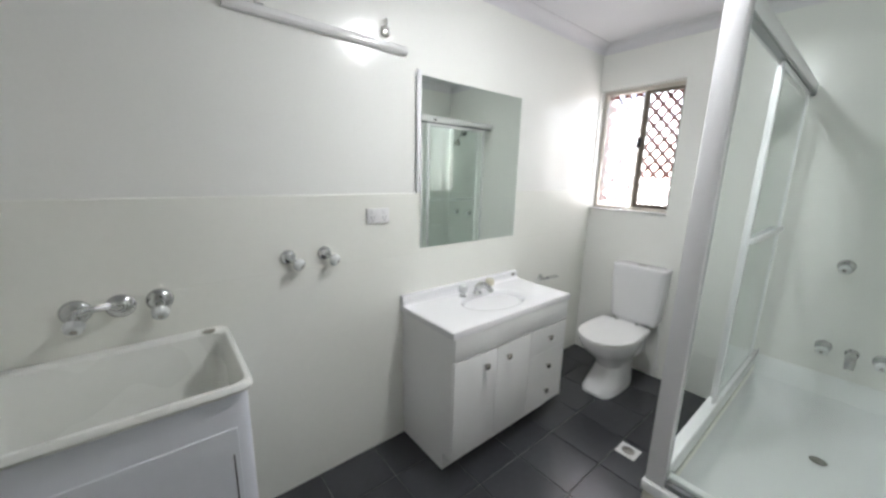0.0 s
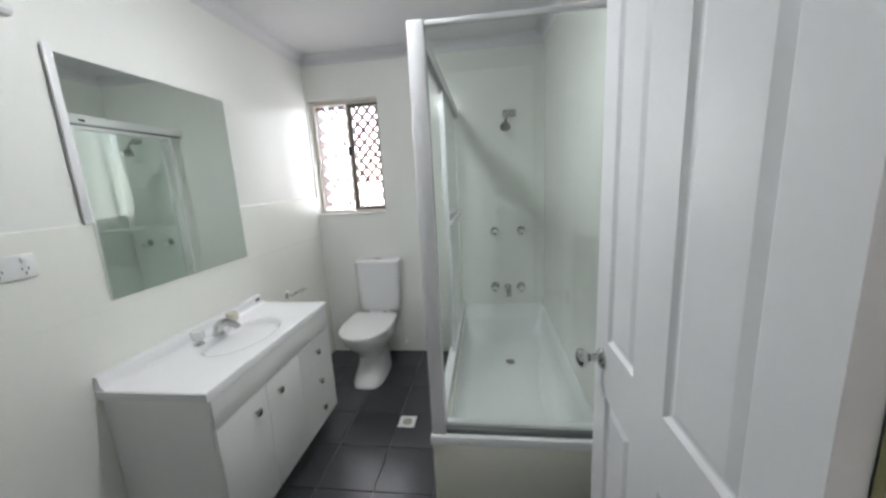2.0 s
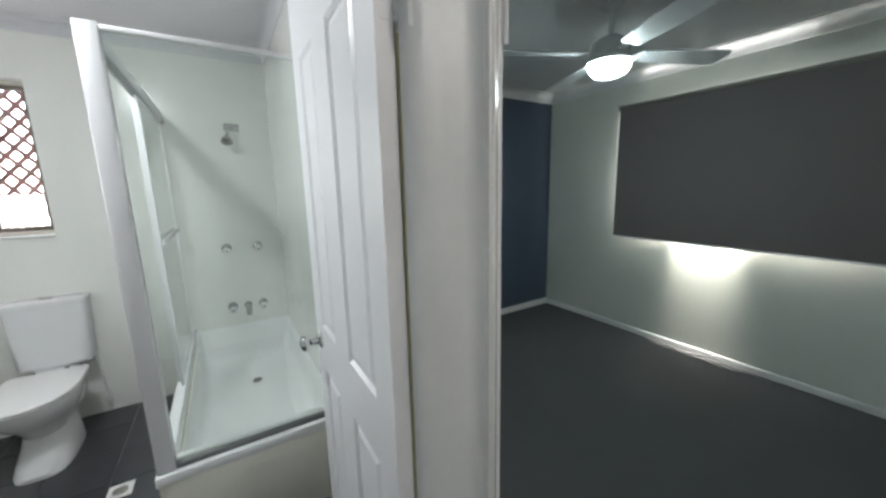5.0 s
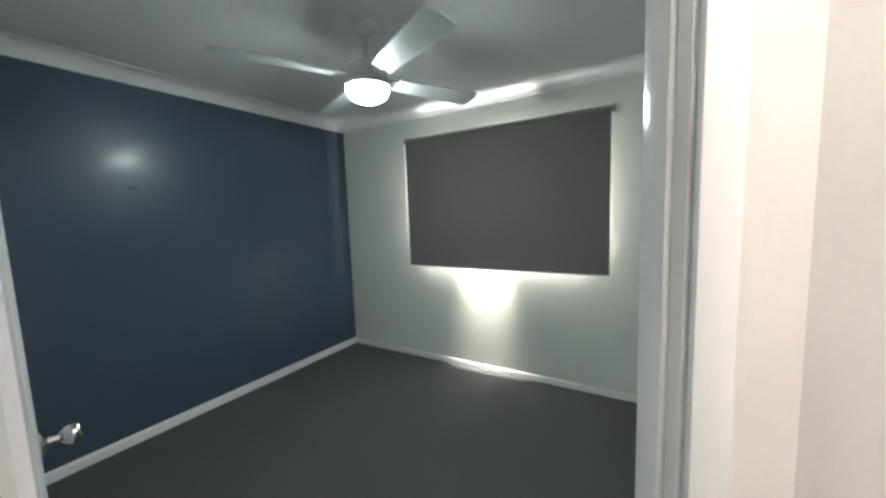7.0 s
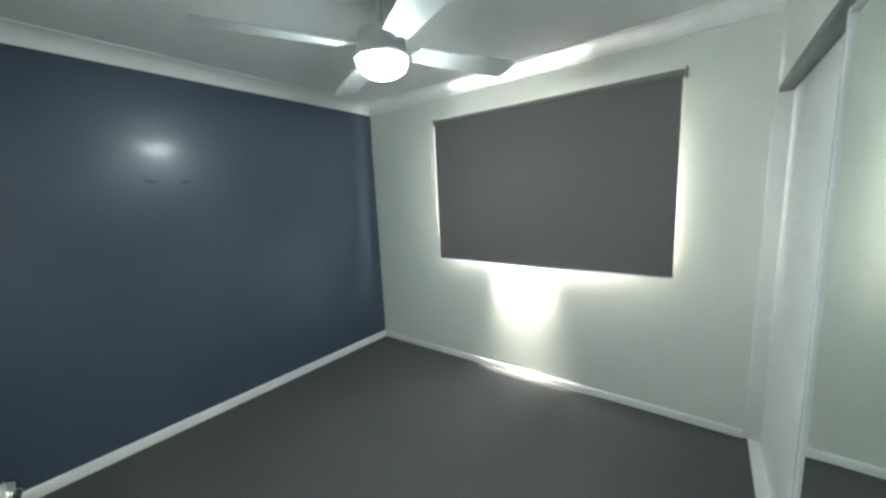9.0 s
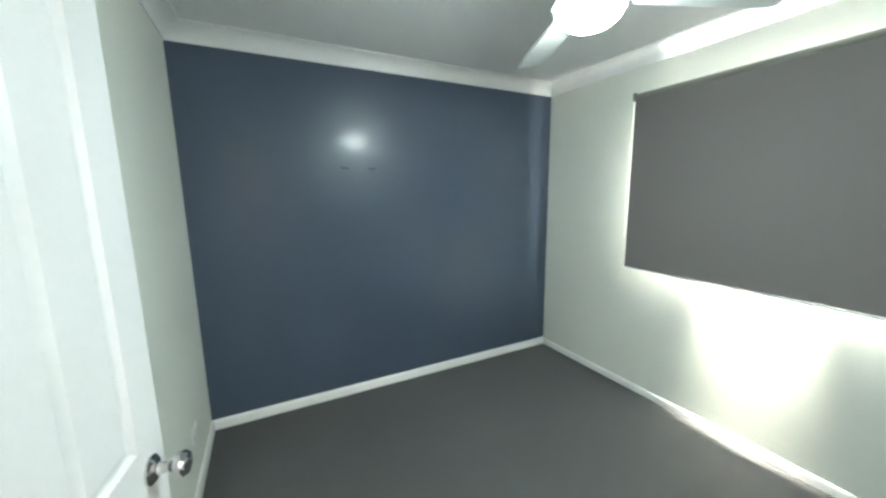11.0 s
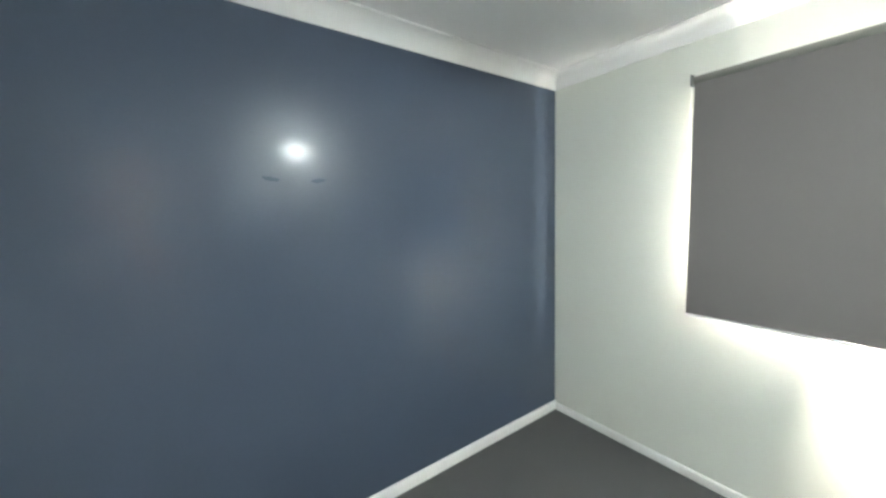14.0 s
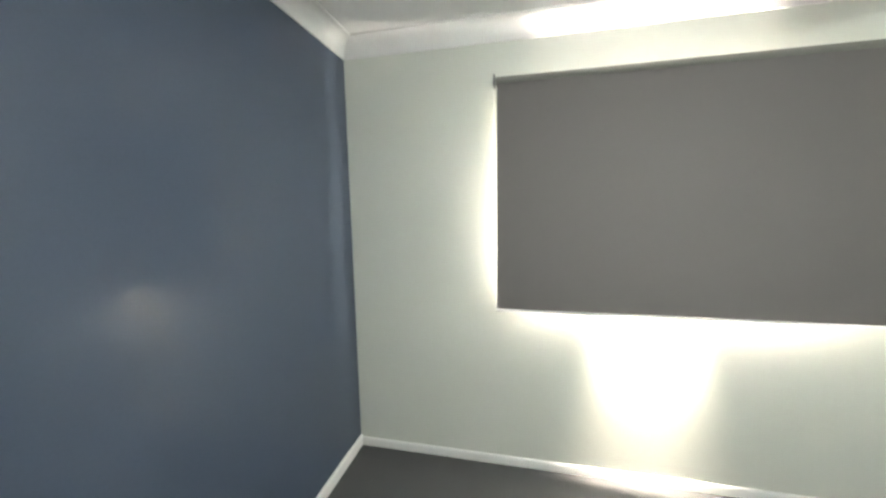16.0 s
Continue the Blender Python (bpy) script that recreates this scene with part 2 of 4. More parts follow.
# slanted doorway between hall and bedroom: along u from the hinge, v towards the bedroom
HINGE = Vector((0.598, 0.388, 0))
STRIKE = Vector((1.070, -0.185, 0))
U = (STRIKE - HINGE).normalized()
V = Vector((-U.y, U.x, 0))
OPEN_W = (STRIKE - HINGE).length
SLANT = Matrix(((U.x, V.x, 0, HINGE.x), (U.y, V.y, 0, HINGE.y), (0, 0, 1, 0), (0, 0, 0, 1)))


def uv(u, v):
    p = SLANT @ Vector((u, v, 0))
    return (p.x, p.y)


# ---------------------------------------------------------------- bathroom shell
structure("wall_bath_west", boxes((XW - 0.12, XW, YS - 0.12, YN + 0.2, -0.05, H)), BATH_PAINT, "white gloss painted bathroom wall", "wall")
wx0, wx1, wz0, wz1 = -1.372, -0.806, 1.195, 2.085
structure("wall_bath_north", boxes((XW, wx0, YN, YN + 0.2, -0.05, H), (wx1, XB - 0.003, YN, YN + 0.2, -0.05, H), (wx0, wx1, YN, YN + 0.2, -0.05, wz0), (wx0, wx1, YN, YN + 0.2, wz1, H)),
          BATH_PAINT, "white painted bathroom wall with a window opening", "wall")
structure("wall_bath_south", boxes((XW, XE + 0.075, YS - 0.12, YS, -0.05, H)), BATH_PAINT, "white painted bathroom end wall", "wall")
structure("wall_bath_east", boxes((XE, 0.515, YS, -0.40, 0, H), (XE, 0.515, -0.40, 0.36, 2.06, H)), BATH_PAINT, "white painted wall with a doorway", "wall")
structure("wall_shared", boxes((XE, XB, 0.44, YN, 0, H)), ROOM_PAINT, "painted wall between bathroom and bedroom", "wall")
structure("wall_shared_bath_face", boxes((XE - 0.006, XE, 0.44, YN, 0, H)), BATH_PAINT, "white gloss painted shower side wall", "wall")
bm = bmesh.new()
prism(bm, [(XE, 0.36), (0.515, 0.36), uv(-0.018, -0.112), uv(-0.018, 0), (XB, 0.44), (XE, 0.44)], 0, H)
structure("wall_corner_pier", bm, ROOM_PAINT, "painted corner pier between two doorways", "wall")
structure("floor_bathroom", boxes((XW, 0.48, YS, YN, -0.10, -0.006)), GROUT, "charcoal tiled bathroom floor with grey grout", "floor")
structure("ceiling_bathroom", boxes((XW - 0.1, 0.5, YS - 0.1, YN + 0.2, H, H + 0.1)), BATH_CEIL, "white painted bathroom ceiling", "ceiling")

# ---------------------------------------------------------------- hall shell
bm = bmesh.new()
for u0, u1, z0, z1 in ((OPEN_W + 0.018, OPEN_W + 0.208, 0, H), (-0.018, OPEN_W + 0.018, 2.06, H)):
    box(bm, u0, u1, -0.076, 0, z0, z1)
bm.transform(SLANT)
structure("wall_slanted", bm, ROOM_PAINT, "cream slanted wall with the bedroom doorway", "wall")
bm = bmesh.new()
box(bm, OPEN_W + 0.018, OPEN_W + 0.25, -0.080, -0.076, 0, H)
bm.transform(SLANT)
structure("wall_slanted_hall_face", bm, HALL_PAINT, "warm cream hall wall beside the bedroom doorway", "wall")
structure("wall_hall_east", boxes((1.12, 1.20, -1.70, -0.3715, 0, H)), HALL_PAINT, "cream hall wall", "wall")
structure("wall_hall_west", boxes((0.40, 0.515, -1.70, YS - 0.12, 0, H)), HALL_PAINT, "cream hall wall", "wall")
structure("wall_hall_south", boxes((0.515, 1.12, -1.82, -1.70, 0, H)), HALL_PAINT, "cream hall end wall", "wall")
structure("floor_carpet", boxes((0.48, XWIN, -1.75, YB, -0.10, 0.0)), CARPET, "charcoal cut pile carpet", "floor")
structure("ceiling_bedroom", boxes((0.5, XWIN + 0.2, -1.82, YB + 0.1, H, H + 0.1)), CEIL_PAINT, "white painted bedroom ceiling", "ceiling")

# ---------------------------------------------------------------- bedroom shell
structure("wall_blue", boxes((XB, XWIN, YB, YB + 0.12, 0, H)), BLUE_PAINT, "navy blue satin painted feature wall", "wall")
by0, by1, bz0, bz1 = 0.165, 1.735, 1.050, 2.05
structure("wall_window", boxes((XWIN, XWIN + 0.16, -1.0, by0, 0, H), (XWIN, XWIN + 0.16, by1, YB + 0.12, 0, H), (XWIN, XWIN + 0.16, by0, by1, 0, bz0), (XWIN, XWIN + 0.16, by0, by1, bz1, H)),
          ROOM_PAINT, "cream painted wall with a wide window opening", "wall")
structure("wall_wardrobe_bulkhead", boxes((1.20, XWIN, YC - 0.10, YC, 1.95, H)), ROOM_PAINT, "cream bulkhead above the sliding wardrobe doors", "wall")
structure("wall_wardrobe_back", boxes((1.20, XWIN, -1.0, -0.92, 0, H)), ROOM_PAINT, "painted wardrobe back wall", "wall")

ground = bmesh.new()
bmesh.ops.create_grid(ground, x_segments=1, y_segments=1, size=600, matrix=Matrix.Translation((0, 0, -0.35)))
structure("ground", ground, EARTH, "dry grassy ground outside", "ground")

# ---------------------------------------------------------------- mouldings
def moulding(name, p0, p1, profile, mat, label, category):
    """A strip along p0 to p1 whose profile is (out from the wall, height); the room lies to the left of the way."""
    a, b = Vector((*p0, 0)), Vector((*p1, 0))
    d = (b - a).normalized()
    n = Vector((-d.y, d.x, 0))
    bm = bmesh.new()
    loft(bm, [[p + n * o + Vector((0, 0, z)) for o, z in profile] for p in (a, b)])
    return structure(name, bm, mat, label, category, smooth=True)


COVE = [(0, 2.31), (0.006, 2.31), (0.008, 2.318)] + [(0.082 - 0.074 * math.cos(radians(a)), 2.318 + 0.074 * math.sin(radians(a))) for a in (10, 22, 34, 46, 58, 70, 82)] + [(0.09, 2.392), (0.09, H - 0.001), (0, H - 0.001)]
SMALL_COVE = [(o * 0.72, H - (H - z) * 0.72) for o, z in COVE]
LOW_SKIRT = [(0, 0.001), (0.011, 0.001), (0.011, 0.040), (0.008, 0.048), (0.004, 0.052), (0, 0.052)]
SKIRT = [(0, 0.001), (0.015, 0.001), (0.015, 0.050), (0.011, 0.061), (0.005, 0.066), (0, 0.066)]
moulding("cornice", (XWIN, YB), (XB, YB), COVE, CEIL_PAINT, "white coved plaster cornice above the blue wall", "cornice")
moulding("cornice", (XWIN, YC), (XWIN, YB - 0.004), COVE, CEIL_PAINT, "white coved plaster cornice above the window", "cornice")
moulding("cornice", (XB, YB - 0.004), (XB, 0.46), COVE, CEIL_PAINT, "white coved plaster cornice", "cornice")
moulding("cornice", (XE - 0.006, YN), (XW, YN), SMALL_COVE, BATH_CEIL, "white coved bathroom cornice", "cornice")
moulding("cornice", (XW, YN - 0.004), (XW, YS), SMALL_COVE, BATH_CEIL, "white coved bathroom cornice", "cornice")
moulding("cornice", (XE - 0.006, 0.45), (XE - 0.006, YN - 0.004), SMALL_COVE, BATH_CEIL, "white coved bathroom cornice", "cornice")
moulding("baseboard", (XWIN, YB), (XB, YB), SKIRT, TRIM_PAINT, "white gloss skirting board along the blue wall", "skirting board")
moulding("baseboard", (XWIN, YC + 0.02), (XWIN, YB - 0.003), LOW_SKIRT, TRIM_PAINT, "white gloss skirting board under the window", "skirting board")
moulding("baseboard", (XB, YB - 0.003), (XB, 0.47), SKIRT, TRIM_PAINT, "white gloss skirting board", "skirting board")

# dull filled patches in the navy paint where a bracket once hung
def scuff(cx, cz, hx, hz, lean, seed):
    rnd = random.Random(seed)
    m = Matrix.Translation((cx, YB, cz)) @ Matrix.Rotation(radians(lean), 4, "Y")
    bm = bmesh.new()
    wob = [rnd.uniform(0.72, 1.18) for _ in range(26)]
    rings = []
    for depth, grow in ((0.0002, 1.0), (-0.0006, 0.94), (-0.0009, 0.7)):
        rings.append([m @ Vector((hx * grow * w * math.cos(2 * math.pi * i / 26), depth, hz * grow * w * math.sin(2 * math.pi * i / 26))) for i, w in enumerate(wob)])
    loft(bm, rings)
    solid("wall_patch", bm, SCUFF, "small dull filled patch on the navy wall", "wall patch", at=(cx, YB, cz), group="filled patches on the navy wall")


scuff(1.484, 1.658, 0.036, 0.009, 8, 3)
scuff(1.672, 1.655, 0.036, 0.010, -8, 8)

# painted wall tiling on the bathroom west wall, two courses with a fine joint
dado = structure("wall_tiling", boxes((XW, XW + 0.0081, YS, YN, 0.0, 1.342)), TILE_PAINT, "white painted wall tiling with a raised top edge", "wall tiling")
for z0, z1, x, bv in ((0.002, 0.4005, 0.0082, 0.0003), (0.4013, 0.7150, 0.0082, 0.0003), (0.7158, 1.0295, 0.0082, 0.0003), (1.0303, 1.346, 0.0004, 0.0040)):
    part("tile_course", boxes((XW + x, XW + 0.009, YS, YN, z0, z1), bevel=bv, seg=2), TILE_PAINT, dado, smooth=False)

# ---------------------------------------------------------------- doors
def panel_rings(u0, u1, z0, z1, v, out):
    """Raised and fielded panel face: rectangles (inset, depth) from the leaf's surface inwards."""
    rings = []
    for inset, depth in ((0, 0.0005), (0.009, 0.008), (0.014, 0.009), (0.034, 0.002)):
        a, b, c, d = u0 + inset, u1 - inset, z0 + inset, z1 - inset
        w = v - out * depth
        rings.append([(a, w, c), (b, w, c), (b, w, d), (a, w, d)])
    return rings


def panelled_door(name, m, label, width, knob_z):
    ob = new(name)
    ob.matrix_world = m
    BASE[ob.name] = Vector((0, 0, 0))
    tagged(ob, label, "door", kind="structure")
    t, zb, zt = 0.037, 0.012, 2.03
    cols = ((0.100, 0.302), (0.440, width - 0.100))
    rows = ((0.25, 0.805), (0.970, 1.835))
    bm = bmesh.new()
    for u0, u1 in ((0, cols[0][0]), (cols[0][1], cols[1][0]), (cols[1][1], width)):
        box(bm, u0, u1, 0, t, zb, zt)
    for u0, u1 in cols:
        for z0, z1 in ((zb, rows[0][0]), (rows[0][1], rows[1][0]), (rows[1][1], zt)):
            box(bm, u0, u1, 0, t, z0, z1)
    bmesh.ops.remove_doubles(bm, verts=bm.verts, dist=1e-5)
    part("leaf", bm, DOOR_PAINT, ob, smooth=False)
    for u0, u1 in cols:
        for z0, z1 in rows:
            bm = bmesh.new()
            for v, out in ((t, 1), (0, -1)):
                r = panel_rings(u0, u1, z0, z1, v, out)
                loft(bm, r, cap0=False, cap1=True)
            part("panel", bm, DOOR_PAINT, ob, smooth=False)
    for side, v in (("-y", 0.0), ("y", t)):
        knob = part("door_knob", turned([(0.003, 0.020), (0.011, 0.021), (0.011, 0.034), (0.018, 0.040), (0.026, 0.050), (0.027, 0.060), (0.022, 0.069), (0.010, 0.073), (0.002, 0.074)], 28, side, (width - 0.062, v, knob_z)), CHROME, ob, "chrome ball door knob")
        part("rose", turned([(0.002, 0.0), (0.031, 0.0), (0.031, 0.004), (0.024, 0.010), (0.013, 0.014), (0.011, 0.030)], 28, side, (width - 0.062, v, knob_z)), CHROME, knob, "chrome round rose")
    part("latch_plate", boxes((width - 0.0005, width + 0.0015, 0.007, 0.030, knob_z - 0.03, knob_z + 0.03), bevel=0.0005, seg=1), BRUSHED, ob, "brass latch plate")
    for z in (0.18, 1.72):
        bm = turned([(0.002, 0), (0.006, 0.001), (0.006, 0.098), (0.002, 0.1)], 12, "z", (-0.004, -0.004, z))
        box(bm, -0.0012, 0.0004, 0.002, 0.03, z, z + 0.1)
        part("hinge", bm, DOOR_PAINT, ob, "painted over butt hinge")
    return ob


M1 = Matrix(((0, -1, 0, 0.359), (1, 0, 0, 0.399), (0, 0, 1, 0), (0, 0, 0, 1)))
panelled_door("door_1", M1, "white four panel bathroom door standing wide open", 0.709, 0.905)
BH = Vector((0.604, 0.400, 0))
bu = Vector((0.105, 0.70, 0)).normalized()
M2 = Matrix(((bu.x, -bu.y, 0, BH.x), (bu.y, bu.x, 0, BH.y), (0, 0, 1, 0.004), (0, 0, 0, 1)))
panelled_door("door_2", M2, "white four panel bedroom door folded back near the wall", 0.720, 0.905)


def frame_part(name, dims, mat, parent, m=None, bevel=0.002, label=""):
    bm = bmesh.new()
    for d in dims:
        box(bm, *d)
    rounded(bm, bevel, 2)
    if m:
        bm.transform(m)
    return part(name, bm, mat, parent, label)


f1 = thing("door_frame_1", (0.44, 0.0, 0.0), "cream painted bathroom door frame with stops", "door frame")
f1["kind"] = "structure"
bm = bmesh.new()
prism(bm, [(0.3610, 0.3880), (0.3630, 0.3790), (0.3690, 0.3690), (0.3790, 0.3615), (0.3930, 0.3575), (0.4150, 0.3560), (0.4320, 0.3558), (0.4370, 0.3544), (0.4700, 0.3540), (0.4840, 0.3500), (0.4935, 0.3420), (0.5010, 0.3315), (0.5060, 0.3235), (0.5120, 0.3225), (0.5140, 0.3360), (0.5120, 0.3710), (0.4340, 0.3850), (0.3660, 0.3880)], 0, 2.06)
part("jamb", bm, JAMB_PAINT, f1, "aged cream jamb by the hinges")
frame_part("jamb", [(0.425, 0.515, -0.3995, -0.385, 0, 2.06)], JAMB_PAINT, f1)
frame_part("head", [(0.425, 0.515, -0.385, 0.354, 2.042, 2.0595)], JAMB_PAINT, f1)
frame_part("stop", [(0.430, 0.450, -0.385, -0.373, 0, 2.042)], TRIM_PAINT, f1, bevel=0.004)
frame_part("architrave", [(0.3662, 0.4335, 0.3885, 0.411, 0, 2.10)], JAMB_PAINT, f1, bevel=0.003)
frame_part("architrave", [(0.420, 0.4395, -0.455, -0.400, 0, 2.10)], TRIM_PAINT, f1, bevel=0.004)
frame_part("architrave", [(0.420, 0.4395, -0.400, 0.360, 2.0605, 2.11)], TRIM_PAINT, f1, bevel=0.004)
frame_part("old_paint_edge", [(0.3607, 0.3655, 0.3885, 0.398, 0.02, 1.70)], OLD_PAINT, f1, bevel=0.0, label="yellowed bare strip in the hinge gap")
frame_part("hinge_leaf", [(0.364, 0.372, 0.3545, 0.3555, 1.70, 1.80)], JAMB_PAINT, f1, bevel=0.0)

f2 = thing("door_frame_2", (0.83, 0.10, 0.0), "white gloss bedroom door frame in the slanted wall", "door frame")
f2["kind"] = "structure"
W = OPEN_W
frame_part("jamb", [(-0.0295, -0.012, -0.098, 0.002, 0, 2.06)], TRIM_PAINT, f2, SLANT, 0.003)
frame_part("jamb", [(W, W + 0.0175, -0.083, -0.009, 0, 2.06)], TRIM_PAINT, f2, SLANT, 0.003)
frame_part("head", [(-0.012, W, -0.083, 0.002, 2.042, 2.0595)], TRIM_PAINT, f2, SLANT, 0.003)
frame_part("stop", [(W - 0.011, W, -0.064, -0.027, 0, 2.042)], TRIM_PAINT, f2, SLANT, 0.004)
frame_part("stop", [(-0.0118, -0.004, -0.080, -0.040, 0, 2.042)], TRIM_PAINT, f2, SLANT, 0.004)
frame_part("architrave", [(W + 0.022, W + 0.060, 0.0005, 0.010, 0, 2.10)], TRIM_PAINT, f2, SLANT, 0.005)
frame_part("architrave", [(W + 0.003, W + 0.062, -0.096, -0.0835, 0, 2.10)], TRIM_PAINT, f2, SLANT, 0.006)
frame_part("architrave", [(-0.004, W + 0.062, -0.096, -0.0835, 2.101, 2.155)], TRIM_PAINT, f2, SLANT, 0.006)
frame_part("architrave", [(-0.05, W + 0.060, 0.0025, 0.014, 2.101, 2.135)], TRIM_PAINT, f2, SLANT, 0.005)
frame_part("strike_plate", [(W - 0.0015, W, -0.026, -0.010, 0.875, 0.935)], BRUSHED, f2, SLANT, 0.0, "dark bronze strike plate")
frame_part("strike_lip", [(W - 0.009, W - 0.001, -0.014, -0.005, 0.885, 0.925)], BRUSHED, f2, SLANT, 0.002, "dark bronze strike lip")
structure("trim_threshold", boxes((0.470, 0.490, -0.385, 0.345, -0.002, 0.004), bevel=0.002, seg=1), BRUSHED, "metal threshold strip between tiles and carpet", "trim")

# ---------------------------------------------------------------- bathroom window
win = thing("window_1", (-1.09, 2.93, 1.20), "beige aluminium sliding window with a brown sash", "window")
win["kind"] = "structure"
fy0, fy1 = 2.895, 2.945
part("window_frame", boxes((wx0, wx0 + 0.022, fy0, fy1, wz0 + 0.012, wz1), (wx1 - 0.010, wx1, fy0, fy1, wz0 + 0.012, wz1), (wx0 + 0.022, wx1 - 0.010, fy0, fy1, wz1 - 0.026, wz1), (wx0 + 0.022, wx1 - 0.010, fy0, fy1, wz0 + 0.012, wz0 + 0.034), bevel=0.003), ALU_BEIGE, win)
sx0, sx1, sz0, sz1 = -1.075, wx1 - 0.010, wz0 + 0.035, wz1 - 0.027
sash = part("sash", boxes((sx0, sx0 + 0.034, fy0 + 0.004, fy0 + 0.024, sz0, sz1), (sx1 - 0.022, sx1, fy0 + 0.004, fy0 + 0.024, sz0, sz1), (sx0 + 0.034, sx1 - 0.022, fy0 + 0.004, fy0 + 0.024, sz1 - 0.024, sz1), (sx0 + 0.034, sx1 - 0.022, fy0 + 0.004, fy0 + 0.024, sz0, sz0 + 0.026), bevel=0.002), ALU_BROWN, win, "brown sliding sash")
pane = part("pane", boxes((sx0 + 0.030, sx1 - 0.018, fy0 + 0.012, fy0 + 0.016, sz0 + 0.02, sz1 - 0.02)), PANE, sash, smooth=False)
pane.visible_shadow = False
fixed = part("frosted_pane", boxes((wx0 + 0.018, sx0 - 0.004, fy0 + 0.033, fy0 + 0.037, sz0, sz1 - 0.03)), FROSTED, win, "bright obscure glass pane", smooth=False)
fixed.visible_shadow = False
part("sash_stile", boxes((sx0 - 0.020, sx0 + 0.002, fy0 + 0.026, fy0 + 0.044, sz0, sz1), bevel=0.002), ALU_BEIGE, win)
part("latch", boxes((sx0 - 0.014, sx0 + 0.010, fy0 - 0.012, fy0 + 0.004, 1.665, 1.735), bevel=0.003), BLACK, sash, "black sash latch")
part("window_sill", boxes((wx0, wx1, YN - 0.012, fy0, wz0, wz0 + 0.012), bevel=0.002), TRIM_PAINT, win, "white painted sill")
grille = thing("security_grille", (-1.09, 2.985, 1.20), "red brown diamond security grille outside the window", "security grille")
gx0, gx1, gz0, gz1 = wx0 + 0.005, wx1 - 0.004, wz0 + 0.02, wz1 - 0.006
part("grille_frame", boxes((gx0, gx0 + 0.014, 2.975, 2.995, gz0, gz1), (gx1 - 0.014, gx1, 2.975, 2.995, gz0, gz1), (gx0 + 0.014, gx1 - 0.014, 2.975, 2.995, gz1 - 0.018, gz1), (gx0 + 0.014, gx1 - 0.014, 2.975, 2.995, gz0, gz0 + 0.018)), GRILLE_RED, grille, smooth=False)
for sgn in (1, -1):
    c = -2.0
    while c < 4.0:
        # bar z = sgn * 1.15 * (x - gx0) + c, clipped to the frame
        xs = []
        for xx in (gx0 + 0.01, gx1 - 0.01):
            zz = sgn * 1.15 * (xx - gx0) + c
            if gz0 + 0.01 <= zz <= gz1 - 0.01:
                xs.append((xx, zz))
        for zz in (gz0 + 0.01, gz1 - 0.01):
            xx = gx0 + (zz - c) / (sgn * 1.15)
            if gx0 + 0.01 < xx < gx1 - 0.01:
                xs.append((xx, zz))
        if len(xs) >= 2 and (Vector(xs[0]) - Vector(xs[1])).length > 0.03:
            (xa, za), (xb, zb) = xs[0], xs[1]
            d = Vector((xb - xa, 0, zb - za))
            bm = bmesh.new()
            m = Matrix.Translation(((xa + xb) / 2, 2.985 + 0.004 * sgn, (za + zb) / 2)) @ d.to_track_quat("X", "Z").to_matrix().to_4x4() @ Matrix.Diagonal((d.length, 0.006, 0.0235, 1))
            bmesh.ops.create_cube(bm, size=1.0, matrix=m)
            part("grille_bar", bm, GRILLE_RED, grille, smooth=False)
        c += 0.098

# ---------------------------------------------------------------- shower
PX = -0.243
tray_things = thing("shower_tray", (0.1, 2.07, 0.0), "white deep shower tray behind a cream painted hob", "shower tray")
part("hob", boxes((PX, XE - 0.008, 1.318, 1.372, 0.0, 0.368), (PX + 0.003, PX + 0.052, 1.372, YN - 0.002, 0.0, 0.368), bevel=0.002), HOB_PAINT, tray_things, "cream painted hob face")
part("ledge", boxes((PX - 0.006, XE - 0.008, 1.308, 1.372, 0.369, 0.408), bevel=0.004), ACRYLIC, tray_things, "white capping ledge")
bm = bmesh.new()
tx0, tx1, ty0, ty1 = PX, XE - 0.008, 1.374, YN - 0.004
# height, inset at the open sides, inset at the walls, squareness
rr = []
for z, ins, wall, pw in ((0.372, 0.0, 0.0, 40), (0.416, 0.0, 0.0, 40), (0.422, 0.006, 0.001, 40), (0.422, 0.034, 0.004, 40), (0.412, 0.043, 0.010, 34), (0.33, 0.052, 0.020, 22), (0.25, 0.066, 0.034, 15), (0.198, 0.088, 0.056, 11), (0.170, 0.118, 0.088, 9), (0.155, 0.160, 0.130, 7), (0.149, 0.21, 0.19, 5.5), (0.147, 0.27, 0.25, 4.5)):
    rr.append(ring((tx0 + ins + tx1 - wall) / 2, (ty0 + ins + ty1 - wall) / 2, z, (tx1 - wall - tx0 - ins) / 2, (ty1 - wall - ty0 - ins) / 2, 96, pw))
loft(bm, rr, cap0=False)
part("basin", bm, ACRYLIC, tray_things, "white acrylic tray with rounded walls")
part("drain", turned([(0.002, 0), (0.030, 0), (0.032, 0.003), (0.026, 0.005), (0.008, 0.003), (0.002, 0.003)], 24, "z", (0.14, 2.39, 0.150)), BRUSHED, tray_things, "metal waste grate")
screen = thing("shower_screen", (-0.21, 1.34, 0.408), "white framed shower screen with clear glass and sliding doors", "shower screen")
part("post", boxes((PX, PX + 0.058, 1.318, 1.366, 0.4085, 1.950), bevel=0.005), ALU_WHITE, screen)
part("top_rail", boxes((PX + 0.058, XE - 0.010, 1.330, 1.354, 1.932, 1.948), bevel=0.002), ALU_WHITE, screen)
